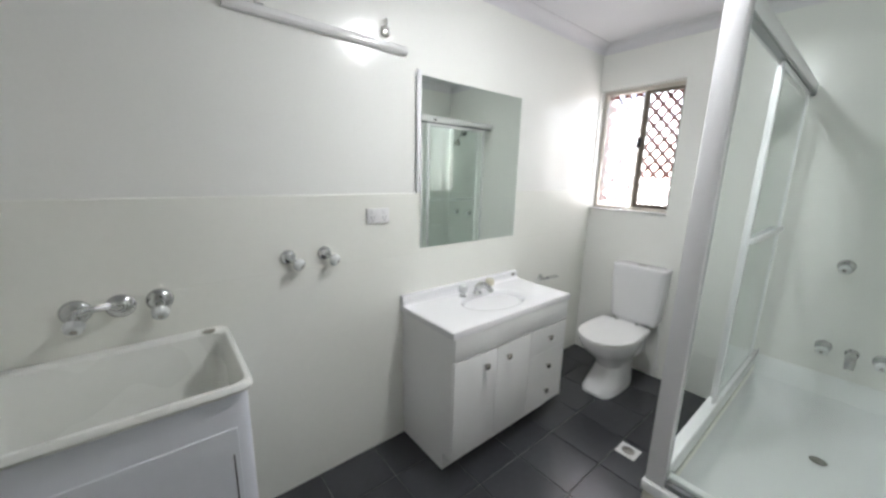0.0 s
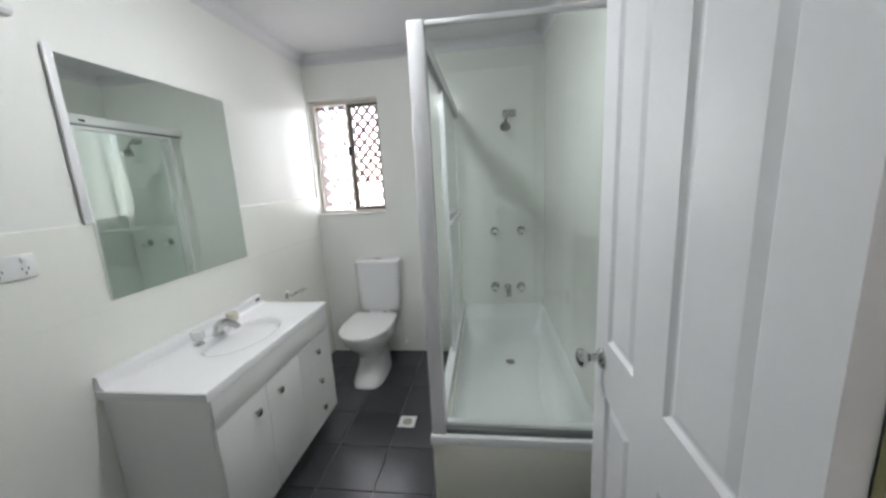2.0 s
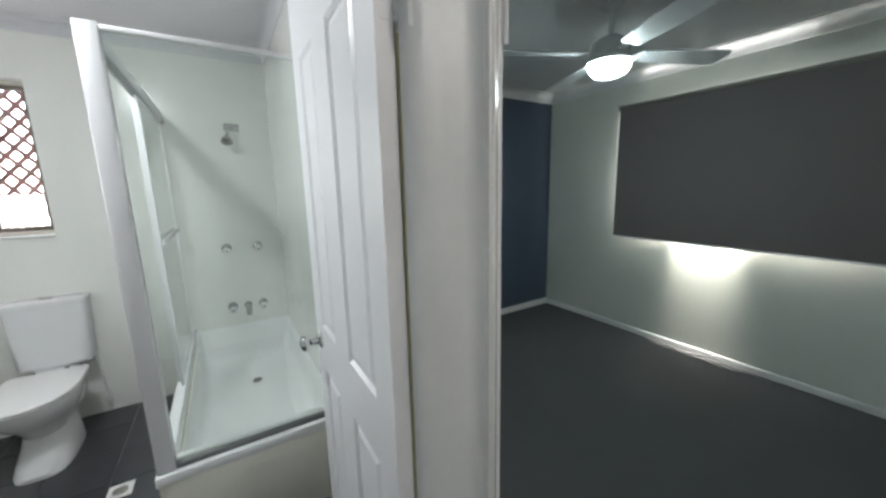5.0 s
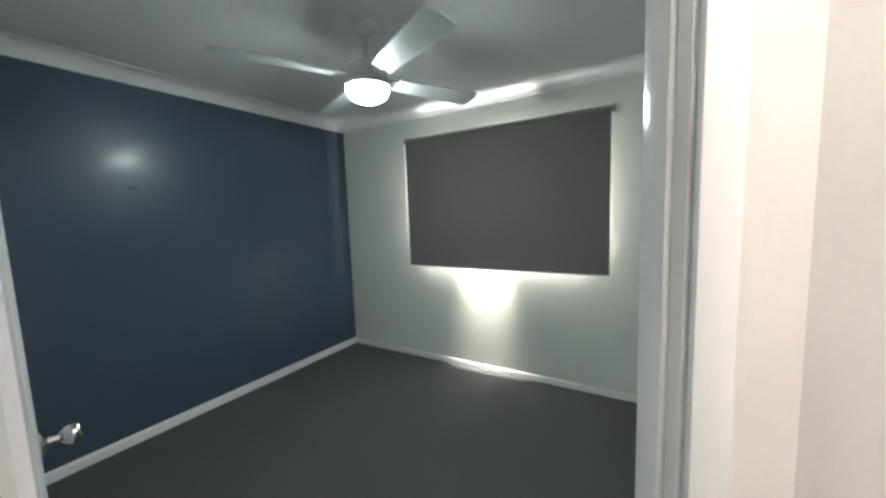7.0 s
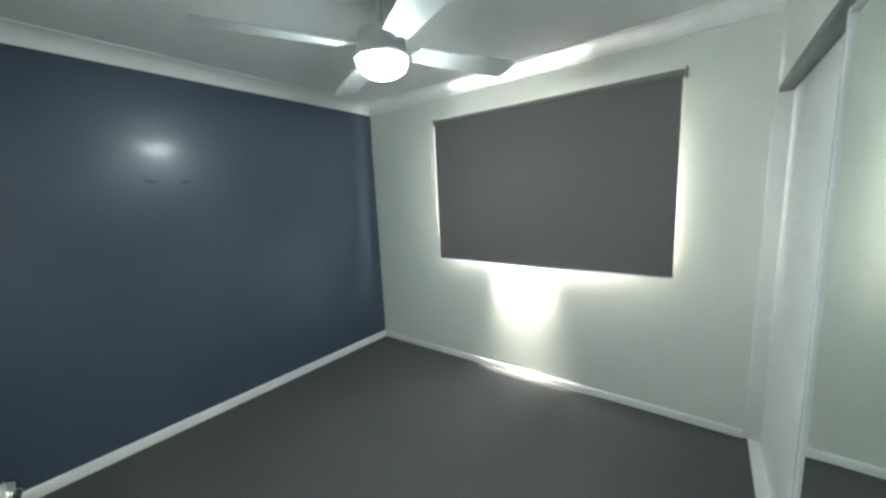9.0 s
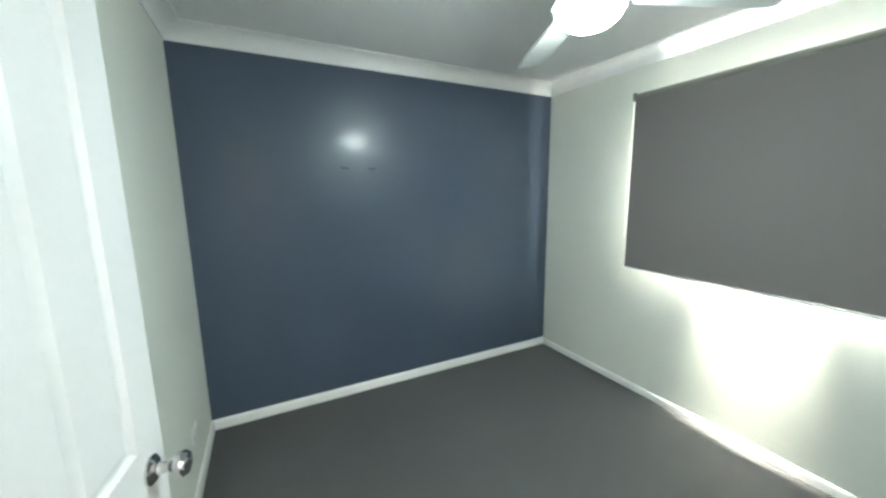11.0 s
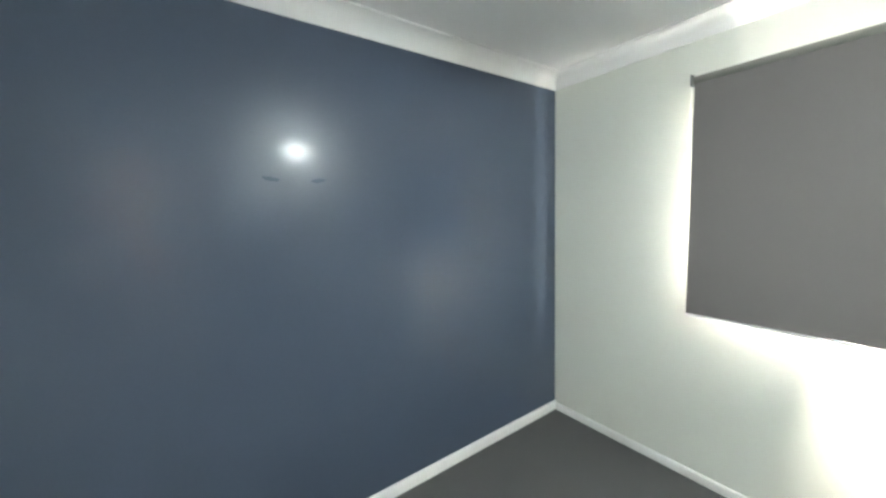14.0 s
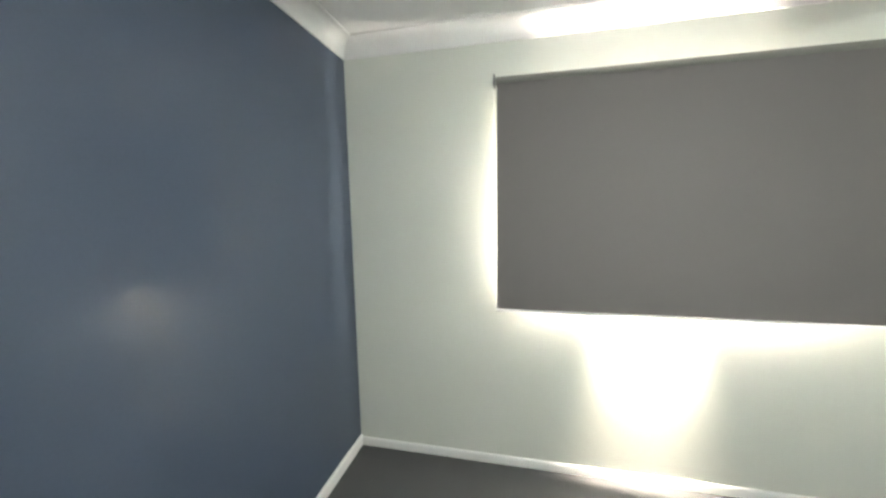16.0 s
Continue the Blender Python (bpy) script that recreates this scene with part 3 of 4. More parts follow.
part("bottom_rail", boxes((PX + 0.058, XE - 0.010, 1.328, 1.356, 0.4085, 0.428), bevel=0.003), ALU_GREY, screen)
part("wall_channel", boxes((XE - 0.028, XE - 0.008, 1.330, 1.354, 0.4285, 1.921), bevel=0.002), ALU_WHITE, screen)
g = part("glass_pane", boxes((PX + 0.05, XE - 0.012, 1.339, 1.345, 0.42, 1.936)), GLASS, screen, "clear fixed glass", smooth=False)
g.visible_shadow = False
part("header", boxes((PX + 0.004, PX + 0.048, 1.366, YN - 0.001, 1.895, 1.946), bevel=0.002), ALU_WHITE, screen)
part("header_track", boxes((PX + 0.022, PX + 0.046, 1.368, YN - 0.002, 1.884, 1.8945)), ALU_GREY, screen, "grey underside track", smooth=False)
part("maker_label", boxes((PX + 0.0022, PX + 0.0039, 2.074, 2.108, 1.907, 1.921)), BLACK, screen, "small dark label on the header", smooth=False)
part("sill_track", boxes((PX + 0.004, PX + 0.050, 1.366, YN - 0.001, 0.4225, 0.440), (PX + 0.040, PX + 0.050, 1.366, YN - 0.001, 0.440, 0.452), bevel=0.002), ALU_WHITE, screen)
for px, y0, y1 in ((PX + 0.016, 2.02, 2.72), (PX + 0.036, 1.96, 2.66)):
    sd = part("sliding_door", boxes((px - 0.007, px + 0.007, y0, y0 + 0.020, 0.442, 1.88), (px - 0.007, px + 0.007, y1 - 0.020, y1, 0.442, 1.88), (px - 0.006, px + 0.006, y0 + 0.020, y1 - 0.020, 0.442, 0.458), (px - 0.006, px + 0.006, y0 + 0.020, y1 - 0.020, 1.86, 1.88), bevel=0.002), ALU_WHITE, screen, "white framed sliding glass panel")
    g = part("glass_pane", boxes((px - 0.002, px + 0.002, y0 + 0.016, y1 - 0.016, 0.456, 1.865)), GLASS, sd, smooth=False)
    g.visible_shadow = False
    if y0 < 2.0:
        part("towel_bar", boxes((px + 0.012, px + 0.024, y0 - 0.012, y1 - 0.004, 1.190, 1.212), (px + 0.007, px + 0.0118, y0 + 0.004, y0 + 0.020, 1.192, 1.210), (px + 0.007, px + 0.0118, y1 - 0.020, y1 - 0.006, 1.192, 1.210), bevel=0.004), ALU_WHITE, sd, "white towel bar across the panel")


def wall_tap(name, at, axis, label, group, tilt, reach=0.055, r=0.029):
    """A domed flange on the wall and a clear handle on a spindle that leans along tilt."""
    t = thing(name, at, label, "tap", group)
    m = Matrix.Translation(at) @ Vector(tilt).to_track_quat("Z", "Y").to_matrix().to_4x4()
    part("flange", turned([(0.002, 0), (r, 0), (r, 0.003), (r * 0.90, 0.010), (r * 0.68, 0.016), (r * 0.4, 0.019), (0.002, 0.020)], 28, axis, at), CHROME, t, "chrome domed flange")
    bm = turned([(0.011, 0.010), (0.011, reach - 0.020), (0.002, reach - 0.020)], 20)
    bm.transform(m)
    part("spindle", bm, CHROME, t)
    bm = turned([(0.002, reach - 0.022), (0.016, reach - 0.021), (0.025, reach - 0.013), (0.026, reach), (0.021, reach + 0.010), (0.012, reach + 0.013), (0.002, reach + 0.013)], 9)
    bm.transform(m)
    part("handle", bm, CLEAR, t, "clear faceted acrylic handle")
    bm = turned([(0.009, reach + 0.0132), (0.009, reach + 0.0150), (0.0075, reach + 0.0155), (0.002, reach + 0.0150)], 18)
    bm.transform(m)
    part("button", bm, BRUSHED, t, "small round marker button")
    return t


for x, z in ((0.060, 1.022), (0.264, 1.020), (0.053, 0.572), (0.259, 0.566)):
    wall_tap("shower_tap", (x, YN, z), "-y", "clear handled chrome tap on the shower wall", "shower wall taps", (0.0, -0.060, -0.012), 0.060, 0.034)
sp = thing("bath_spout", (0.156, YN, 0.568), "short chrome spout between the lower shower taps", "spout")
part("flange", turned([(0.002, 0), (0.027, 0), (0.027, 0.004), (0.016, 0.014), (0.013, 0.02)], 24, "-y", (0.156, YN, 0.568)), CHROME, sp)
part("spout", tube([(0.156, YN - 0.01, 0.568), (0.156, YN - 0.05, 0.572), (0.156, YN - 0.085, 0.568), (0.156, YN - 0.108, 0.550), (0.156, YN - 0.112, 0.520)], [0.015, 0.018, 0.020, 0.020, 0.018], 18), CHROME, sp)
rose = thing("shower_rose", (0.185, YN, 1.886), "chrome shower rose on a short wall arm", "shower rose")
part("cover_plate", boxes((0.137, 0.233, YN - 0.016, YN - 0.0005, 1.860, 1.912), bevel=0.007, seg=3), CHROME, rose, "chrome oblong wall plate")
part("arm", tube([(0.185, YN - 0.01, 1.886), (0.178, YN - 0.05, 1.884), (0.166, YN - 0.09, 1.862), (0.152, YN - 0.125, 1.822)], 0.010, 14), CHROME, rose)
bm = turned([(0.002, 0.050), (0.012, 0.049), (0.018, 0.040), (0.031, 0.024), (0.038, 0.006), (0.037, -0.002), (0.032, -0.006), (0.010, -0.008), (0.002, -0.008)], 28)
bm.transform(Matrix.Translation((0.147, YN - 0.140, 1.770)) @ Matrix.Rotation(radians(-28), 4, "X"))
part("head", bm, BRUSHED, rose, "chrome conical spray head")

# ---------------------------------------------------------------- vanity
FX = -0.962
van = thing("vanity_cabinet", (-1.17, 1.475, 0.0), "white melamine vanity cabinet with two doors and drawers", "vanity cabinet")
part("carcass", boxes((XW + 0.010, FX, 1.035, 1.915, 0.108, 0.735), bevel=0.001, seg=1), MELAMINE, van)
part("plinth", boxes((XW + 0.010, FX - 0.070, 1.045, 1.905, 0.0, 0.1075), bevel=0.001, seg=1), MELAMINE, van, "recessed white kickboard")
part("false_front", boxes((FX + 0.0005, FX + 0.017, 1.035, 1.915, 0.622, 0.735), bevel=0.002), MELAMINE, van)


def pull(at, parent):
    x, y0, z = at
    bm = turned([(0.002, 0), (0.005, 0), (0.005, 0.014), (0.002, 0.014)], 12, "x", at)
    b2 = boxes((x + 0.012, x + 0.024, y0 - 0.014, y0 + 0.014, z - 0.015, z + 0.013), bevel=0.005)
    me = bpy.data.meshes.new("pull")
    b2.to_mesh(me)
    b2.free()
    bm.from_mesh(me)
    part("knob", bm, BRUSHED, parent, "dark satin nickel square knob")


for y0, y1, ky in ((1.035, 1.3125, 1.23), (1.3155, 1.578, 1.388)):
    d = part("door", boxes((FX + 0.0005, FX + 0.017, y0, y1, 0.118, 0.618), bevel=0.002), MELAMINE, van)
    pull((FX + 0.017, ky, 0.549), d)
for z0, z1, kz in ((0.4640, 0.618, 0.549), (0.2915, 0.4630, 0.375), (0.118, 0.2905, 0.213)):
    d = part("drawer", boxes((FX + 0.0005, FX + 0.017, 1.5795, 1.915, z0, z1), bevel=0.0008, seg=1), MELAMINE, van)
    pull((FX + 0.017, 1.745, kz), d)

top = thing("vanity_basin", (-1.165, 1.475, 0.736), "glossy white moulded vanity top with an oval basin", "wash basin")
# slab with an oval hole, moulded down into the bowl
bx0, bx1, by_0, by_1 = XW + 0.009, -0.942, 1.020, 1.930
bcx, bcy = -1.150, 1.490
bm = bmesh.new()
N = 64
outer, hole = [], []
for i in range(N):
    a = 2 * math.pi * i / N
    c, s = math.cos(a), math.sin(a)
    k = min(((bx1 if c > 0 else bx0) - bcx) / c if abs(c) > 1e-6 else 9, ((by_1 if s > 0 else by_0) - bcy) / s if abs(s) > 1e-6 else 9)
    outer.append((bcx + k * c, bcy + k * s))
for cxx, cyy in ((bx0, by_0), (bx1, by_0), (bx1, by_1), (bx0, by_1)):
    j = min(range(N), key=lambda q: (outer[q][0] - cxx) ** 2 + (outer[q][1] - cyy) ** 2)
    outer[j] = (cxx, cyy)
rings = [[(x, y, 0.737) for x, y in outer], [(x, y, 0.766) for x, y in outer]]
rings.append([(x + (bcx - x) * 0.012, y + (bcy - y) * 0.012, 0.770) for x, y in outer])
for f, z in ((1.12, 0.770), (1.04, 0.768), (1.0, 0.763), (0.95, 0.750), (0.86, 0.715), (0.70, 0.675), (0.45, 0.650), (0.15, 0.642)):
    rings.append([(bcx + 0.133 * f * math.cos(2 * math.pi * i / N), bcy + 0.206 * f * math.sin(2 * math.pi * i / N), z) for i in range(N)])
loft(bm, rings, cap0=True)
part("basin_top", bm, CERAMIC, top)
bm = bmesh.new()
loft(bm, [[(XW + 0.0095 + o, yy, z) for o, z in ((0, 0.7703), (0.046, 0.7703), (0.034, 0.7735), (0.026, 0.781), (0.022, 0.794), (0.020, 0.812), (0.016, 0.818), (0.009, 0.820), (0, 0.820))] for yy in (1.021, 1.929)])
part("upstand", bm, CERAMIC, top, "low white upstand at the wall")
part("maker_plate", boxes((XW + 0.0305, XW + 0.034, 1.872, 1.905, 0.791, 0.808)), BRUSHED, top, "small grey maker plate", smooth=False)
part("waste", turned([(0.002, 0), (0.020, 0), (0.021, 0.003), (0.012, 0.004), (0.002, 0.002)], 20, "z", (bcx, bcy, 0.643)), CHROME, top, "chrome waste")
bt = thing("basin_mixer_set", (-1.262, 1.478, 0.7705), "chrome basin spout with two clear handled taps", "basin tap")
part("spout_base", turned([(0.002, 0), (0.026, 0), (0.026, 0.006), (0.022, 0.012), (0.020, 0.024), (0.002, 0.028)], 28, "z", (-1.268, 1.478, 0.7705)), CHROME, bt)
part("spout", tube([(-1.268, 1.478, 0.785), (-1.264, 1.480, 0.808), (-1.250, 1.484, 0.824), (-1.226, 1.490, 0.829), (-1.200, 1.497, 0.820), (-1.184, 1.501, 0.806), (-1.180, 1.502, 0.797)], [0.020, 0.022, 0.021, 0.0185, 0.016, 0.014, 0.013], 18), CHROME, bt)
for yy, hm, hl in ((1.372, CLEAR, "frosted white acrylic handle"), (1.588, CREAM, "yellowed cream acrylic handle")):
    tp = part("tap", turned([(0.002, 0), (0.021, 0), (0.021, 0.005), (0.013, 0.011), (0.010, 0.016), (0.010, 0.024), (0.002, 0.024)], 24, "z", (-1.275, yy, 0.7705)), CHROME, bt)
    part("handle", turned([(0.002, 0.022), (0.020, 0.024), (0.025, 0.032), (0.027, 0.056), (0.023, 0.066), (0.002, 0.068)], 10, "z", (-1.275, yy, 0.7705)), hm, tp, hl)

mir = thing("wall_mirror", (XW + 0.01, 1.51, 1.06), "large frameless rectangular mirror above the vanity", "mirror")
part("mirror_glass", boxes((XW + 0.0095, XW + 0.0145, 1.139, 1.889, 1.060, 1.902), bevel=0.001, seg=1), MIRROR, mir, smooth=False)
part("edge_channel", boxes((XW + 0.0095, XW + 0.017, 1.113, 1.138, 1.345, 1.922), bevel=0.002), ALU_WHITE, mir, "white edge channel")
part("backing", boxes((XW + 0.001, XW + 0.0092, 1.145, 1.883, 1.3455, 1.896)), DARK, mir, smooth=False)

gpo = thing("power_outlet", (XW + 0.009, 0.896, 1.208), "white double power outlet on the tiled wall", "power outlet")


def outlet(parent, m):
    bm = boxes((0, 0.009, -0.0585, 0.0585, 0, 0.070), bevel=0.003)
    bm.transform(m)
    part("faceplate", bm, PLASTIC, parent)
    for s in (-0.030, 0.030):
        bm = boxes((0.0091, 0.0125, s - 0.008, s + 0.008, 0.046, 0.062), bevel=0.001)
        bm.transform(m)
        part("switch", bm, PLASTIC, parent)
        bm = boxes((0.0091, 0.0097, s - 0.009, s - 0.0065, 0.024, 0.033), (0.0091, 0.0097, s + 0.0065, s + 0.009, 0.024, 0.033), (0.0091, 0.0097, s - 0.0013, s + 0.0013, 0.010, 0.019))
        bm.transform(m)
        part("socket_slots", bm, SLOT, parent, "grey socket slots", smooth=False)


outlet(gpo, Matrix.Translation((XW + 0.009, 0.896, 1.208)))
gpo2 = thing("power_outlet", (XB, 2.17, 0.27), "white double power outlet low on the bedroom wall", "power outlet")
outlet(gpo2, Matrix.Translation((XB, 2.17, 0.27)))

# ---------------------------------------------------------------- toilet
wc = thing("toilet", (-0.858, 2.48, 0.0), "white close coupled ceramic toilet with closed lid", "toilet")
bm = bmesh.new()
tx = -0.893
prof = [(0.000, 2.450, 0.112, 0.214), (0.020, 2.452, 0.113, 0.216), (0.060, 2.472, 0.108, 0.206), (0.120, 2.508, 0.100, 0.184), (0.170, 2.524, 0.096, 0.172), (0.220, 2.505, 0.112, 0.184), (0.280, 2.460, 0.142, 0.215), (0.330, 2.430, 0.165, 0.240), (0.370, 2.415, 0.174, 0.250), (0.388, 2.414, 0.174, 0.250), (0.392, 2.414, 0.168, 0.244)]
loft(bm, [ring(tx, cyy, z, rx, ry, 40, 2.25 + 1.1 * max(0, 1 - z / 0.15)) for z, cyy, rx, ry in prof])
part("pan", bm, CERAMIC, wc)
part("pan_neck", boxes((tx - 0.10, tx + 0.10, 2.60, 2.80, 0.18, 0.425), bevel=0.03, seg=3), CERAMIC, wc)


def lid_ring(z, grow):
    """Plan of seat and lid: a rounded front that narrows in straight flanks to the hinges."""
    pts = [((0.181 + grow) * math.cos(a), -(0.245 + grow) * math.sin(a)) for a in (math.pi * k / 24 for k in range(25))]
    pts += [(-(0.180 + grow), 0.060), (-(0.176 + grow), 0.140), (-(0.169 + grow), 0.215), (-(0.164 + grow), 0.236), (-(0.150 + grow), 0.246 + grow), (0.150 + grow, 0.246 + grow), (0.164 + grow, 0.236), (0.169 + grow, 0.215), (0.176 + grow, 0.140), (0.180 + grow, 0.060)]
    return [(tx + x, 2.392 + y, z) for x, y in pts]


bm = bmesh.new()
loft(bm, [lid_ring(z, gr) for z, gr in ((0.393, -0.012), (0.394, -0.003), (0.404, 0.0), (0.408, -0.002))])
part("seat", bm, PLASTIC, wc, "white plastic seat")
bm = bmesh.new()
loft(bm, [lid_ring(z, gr) for z, gr in ((0.409, -0.003), (0.411, 0.002), (0.420, 0.003), (0.426, -0.003), (0.4285, -0.020), (0.430, -0.060))])
part("lid", bm, PLASTIC, wc, "white plastic lid closed")
for s in (-0.07, 0.07):
    part("seat_hinge", turned([(0.002, 0), (0.012, 0), (0.012, 0.032), (0.009, 0.037), (0.002, 0.037)], 16, "z", (tx + s, 2.635, 0.400)), CHROME, wc, "chrome seat hinge")
bm = bmesh.new()
loft(bm, [ring(-0.8795, 2.746, z, rx, ry, 48, 7) for z, rx, ry in ((0.426, 0.140, 0.066), (0.432, 0.152, 0.072), (0.450, 0.158, 0.076), (0.620, 0.168, 0.079), (0.800, 0.175, 0.080))])
part("cistern", bm, CERAMIC, wc, "white ceramic cistern that widens upwards")
bm = bmesh.new()
loft(bm, [ring(-0.8795, 2.746, z, rx, ry, 48, 7) for z, rx, ry in ((0.8005, 0.176, 0.0800), (0.806, 0.179, 0.0805), (0.824, 0.179, 0.0805), (0.832, 0.175, 0.077), (0.835, 0.160, 0.064))])
part("cistern_lid", bm, CERAMIC, wc)
bm = bmesh.new()
loft(bm, [ring(-0.880, 2.745, z, rx, ry, 28) for z, rx, ry in ((0.8345, 0.033, 0.020), (0.839, 0.032, 0.019), (0.840, 0.028, 0.016))])
part("flush_button", bm, BRUSHED, wc, "chrome oval flush button")
part("inlet_pipe", tube([(-0.730, 2.775, 0.440), (-0.722, 2.778, 0.36), (-0.716, 2.790, 0.24), (-0.716, 2.797, 0.150), (-0.716, 2.797, 0.095)], 0.0065, 12), PLASTIC, wc, "thin white inlet hose")
part("stop_tap", turned([(0.002, 0), (0.018, 0), (0.018, 0.004), (0.009, 0.010), (0.009, 0.045), (0.002, 0.046)], 18, "-y", (-0.716, 2.829, 0.085)), PLASTIC, wc)

rh = thing("toilet_roll_holder", (XW + 0.009, 2.225, 0.713), "chrome toilet roll holder arm on the wall", "toilet roll holder")
part("flange", turned([(0.002, 0), (0.024, 0), (0.024, 0.005), (0.012, 0.012), (0.010, 0.045), (0.002, 0.046)], 22, "x", (XW + 0.009, 2.225, 0.713)), CHROME, rh)
part("arm", tube([(XW + 0.050, 2.215, 0.713), (XW + 0.053, 2.26, 0.713), (XW + 0.053, 2.36, 0.711)], 0.007, 12), CHROME, rh)
part("end_stop", turned([(0.002, 0.0), (0.011, 0.001), (0.012, 0.006), (0.009, 0.010), (0.002, 0.011)], 16, "y", (XW + 0.053, 2.358, 0.711)), CHROME, rh, "round chrome end stop")
part("cover_flap", boxes((XW + 0.046, XW + 0.100, 2.250, 2.345, 0.722, 0.7245), bevel=0.001, seg=1), CHROME, rh, "thin chrome cover flap")

dr = thing("floor_drain", (-0.51, 1.918, 0.0), "square white framed floor drain grate in the tiles", "floor drain")
part("grate_frame", boxes((-0.560, -0.460, 1.868, 1.886, 0.0005, 0.004), (-0.560, -0.460, 1.950, 1.968, 0.0005, 0.004), (-0.560, -0.542, 1.886, 1.950, 0.0005, 0.004), (-0.478, -0.460, 1.886, 1.950, 0.0005, 0.004), bevel=0.001, seg=1), PLASTIC, dr)
part("grate", turned([(0.001, 0), (0.030, 0), (0.031, 0.002), (0.026, 0.003), (0.001, 0.002)], 24, "z", (-0.51, 1.918, 0.001)), BRUSHED, dr, "round metal grate")
part("grate_bed", boxes((-0.542, -0.478, 1.886, 1.950, 0.0003, 0.001)), ALU_WHITE, dr, smooth=False)

# ---------------------------------------------------------------- laundry trough
tub = thing("laundry_trough", (-1.13, -0.06, 0.0), "white laundry trough on an enamelled steel cabinet", "laundry trough")


def trough_shell():
    bm = bmesh.new()
    cx, cy, hx, hy = (XW + 0.012 - 0.908) / 2, -0.058, (-0.908 - XW - 0.012) / 2, 0.294
    loft(bm, [ring(cx, cy, z, hx - i, hy - i, 72, 14) for z, i in ((0.0, 0.0), (0.838, 0.0), (0.838, 0.004), (0.03, 0.004))])
    return bm


part("cabinet", trough_shell(), TUB_CAB, tub)
part("cabinet_door", boxes((-0.9075, -0.9045, -0.300, 0.195, 0.06, 0.74), bevel=0.001, seg=1), TUB_CAB, tub)
part("door_slot", boxes((-0.9044, -0.9040, 0.178, 0.182, 0.44, 0.66)), DARK, tub, "dark finger slot", smooth=False)
bm = bmesh.new()
tcx, tcy, thx, thy = (XW + 0.010 - 0.893) / 2, -0.058, (-0.893 - XW - 0.010) / 2, 0.306
loft(bm, [ring(tcx + o, tcy, z, thx - i - abs(o), thy - i, 72, pw) for z, i, o, pw in ((0.839, 0.012, 0, 16), (0.844, 0.004, 0, 16), (0.853, 0.0, 0, 16), (0.863, 0.002, 0, 16), (0.869, 0.007, 0, 16), (0.870, 0.012, 0.006, 16), (0.868, 0.018, 0.010, 15), (0.860, 0.023, 0.012, 14), (0.70, 0.040, 0.014, 10), (0.60, 0.056, 0.014, 8), (0.570, 0.085, 0.014, 7), (0.560, 0.14, 0.014, 6))], cap0=False)
part("bowl", bm, TUB_STEEL, tub, "deep white trough bowl with rolled rim")
part("overflow", turned([(0.001, 0), (0.020, 0), (0.020, 0.0015), (0.001, 0.0015)], 20, "z", (-1.325, 0.185, 0.8695)), BRUSHED, tub, "dark bypass hole plug")
for yy in (-0.138, 0.063):
    wall_tap("trough_tap", (XW + 0.009, yy, 1.004), "x", "clear handled chrome tap above the trough", "trough taps", (0.055, -0.003, -0.036), 0.062, 0.038)
ts = thing("trough_spout", (XW + 0.009, -0.036, 1.003), "chrome swivel spout above the laundry trough", "spout")
part("flange", turned([(0.002, 0), (0.038, 0), (0.038, 0.004), (0.030, 0.013), (0.018, 0.019), (0.013, 0.03)], 28, "x", (XW + 0.009, -0.036, 1.003)), CHROME, ts)
part("spout", tube([(XW + 0.025, -0.036, 1.003), (XW + 0.060, -0.040, 1.018), (XW + 0.085, -0.056, 1.030), (XW + 0.120, -0.095, 1.037), (XW + 0.140, -0.120, 1.038), (XW + 0.146, -0.128, 1.024)], [0.012, 0.011, 0.010, 0.010, 0.010, 0.011], 16), CHROME, ts)
for yy in (0.482, 0.632):
    wall_tap("washing_machine_tap", (XW + 0.009, yy, 1.095), "x", "clear handled chrome washing machine tap on the wall", "washing machine taps", (0.050, 0.040, -0.034), 0.062, 0.030)

br = thing("wall_rail", (XW, 0.70, 1.97), "white painted angle rail still screwed to the wall", "wall rail")
bm = bmesh.new()
loft(bm, [[(XW + o, yy, 1.985 + z) for o, z in ((0, -0.016), (0.018, -0.016), (0.026, -0.006), (0.026, 0.002), (0.022, 0.014), (0.008, 0.020), (0, 0.020))] for yy in (0.33, 1.055)])
part("rail", bm, TRIM_PAINT, br)
part("end_block", boxes((XW + 0.0005, XW + 0.03, 0.325, 0.365, 2.0055, 2.05), bevel=0.004), TRIM_PAINT, br)
part("bracket", boxes((XW + 0.0005, XW + 0.022, 0.432, 0.462, 2.0055, 2.06), bevel=0.004), TRIM_PAINT, br)
clip = thing("wall_clip", (XW, 0.945, 2.02), "small grey metal clip above the wall rail", "wall clip")
bm = boxes((XW + 0.0005, XW + 0.020, 0.928, 0.962, 2.022, 2.060), bevel=0.005)
part("clip_body", bm, BRUSHED, clip)
part("prong", tube([(XW + 0.010, 0.950, 2.058), (XW + 0.014, 0.952, 2.075), (XW + 0.016, 0.948, 2.092)], 0.004, 10), BRUSHED, clip)

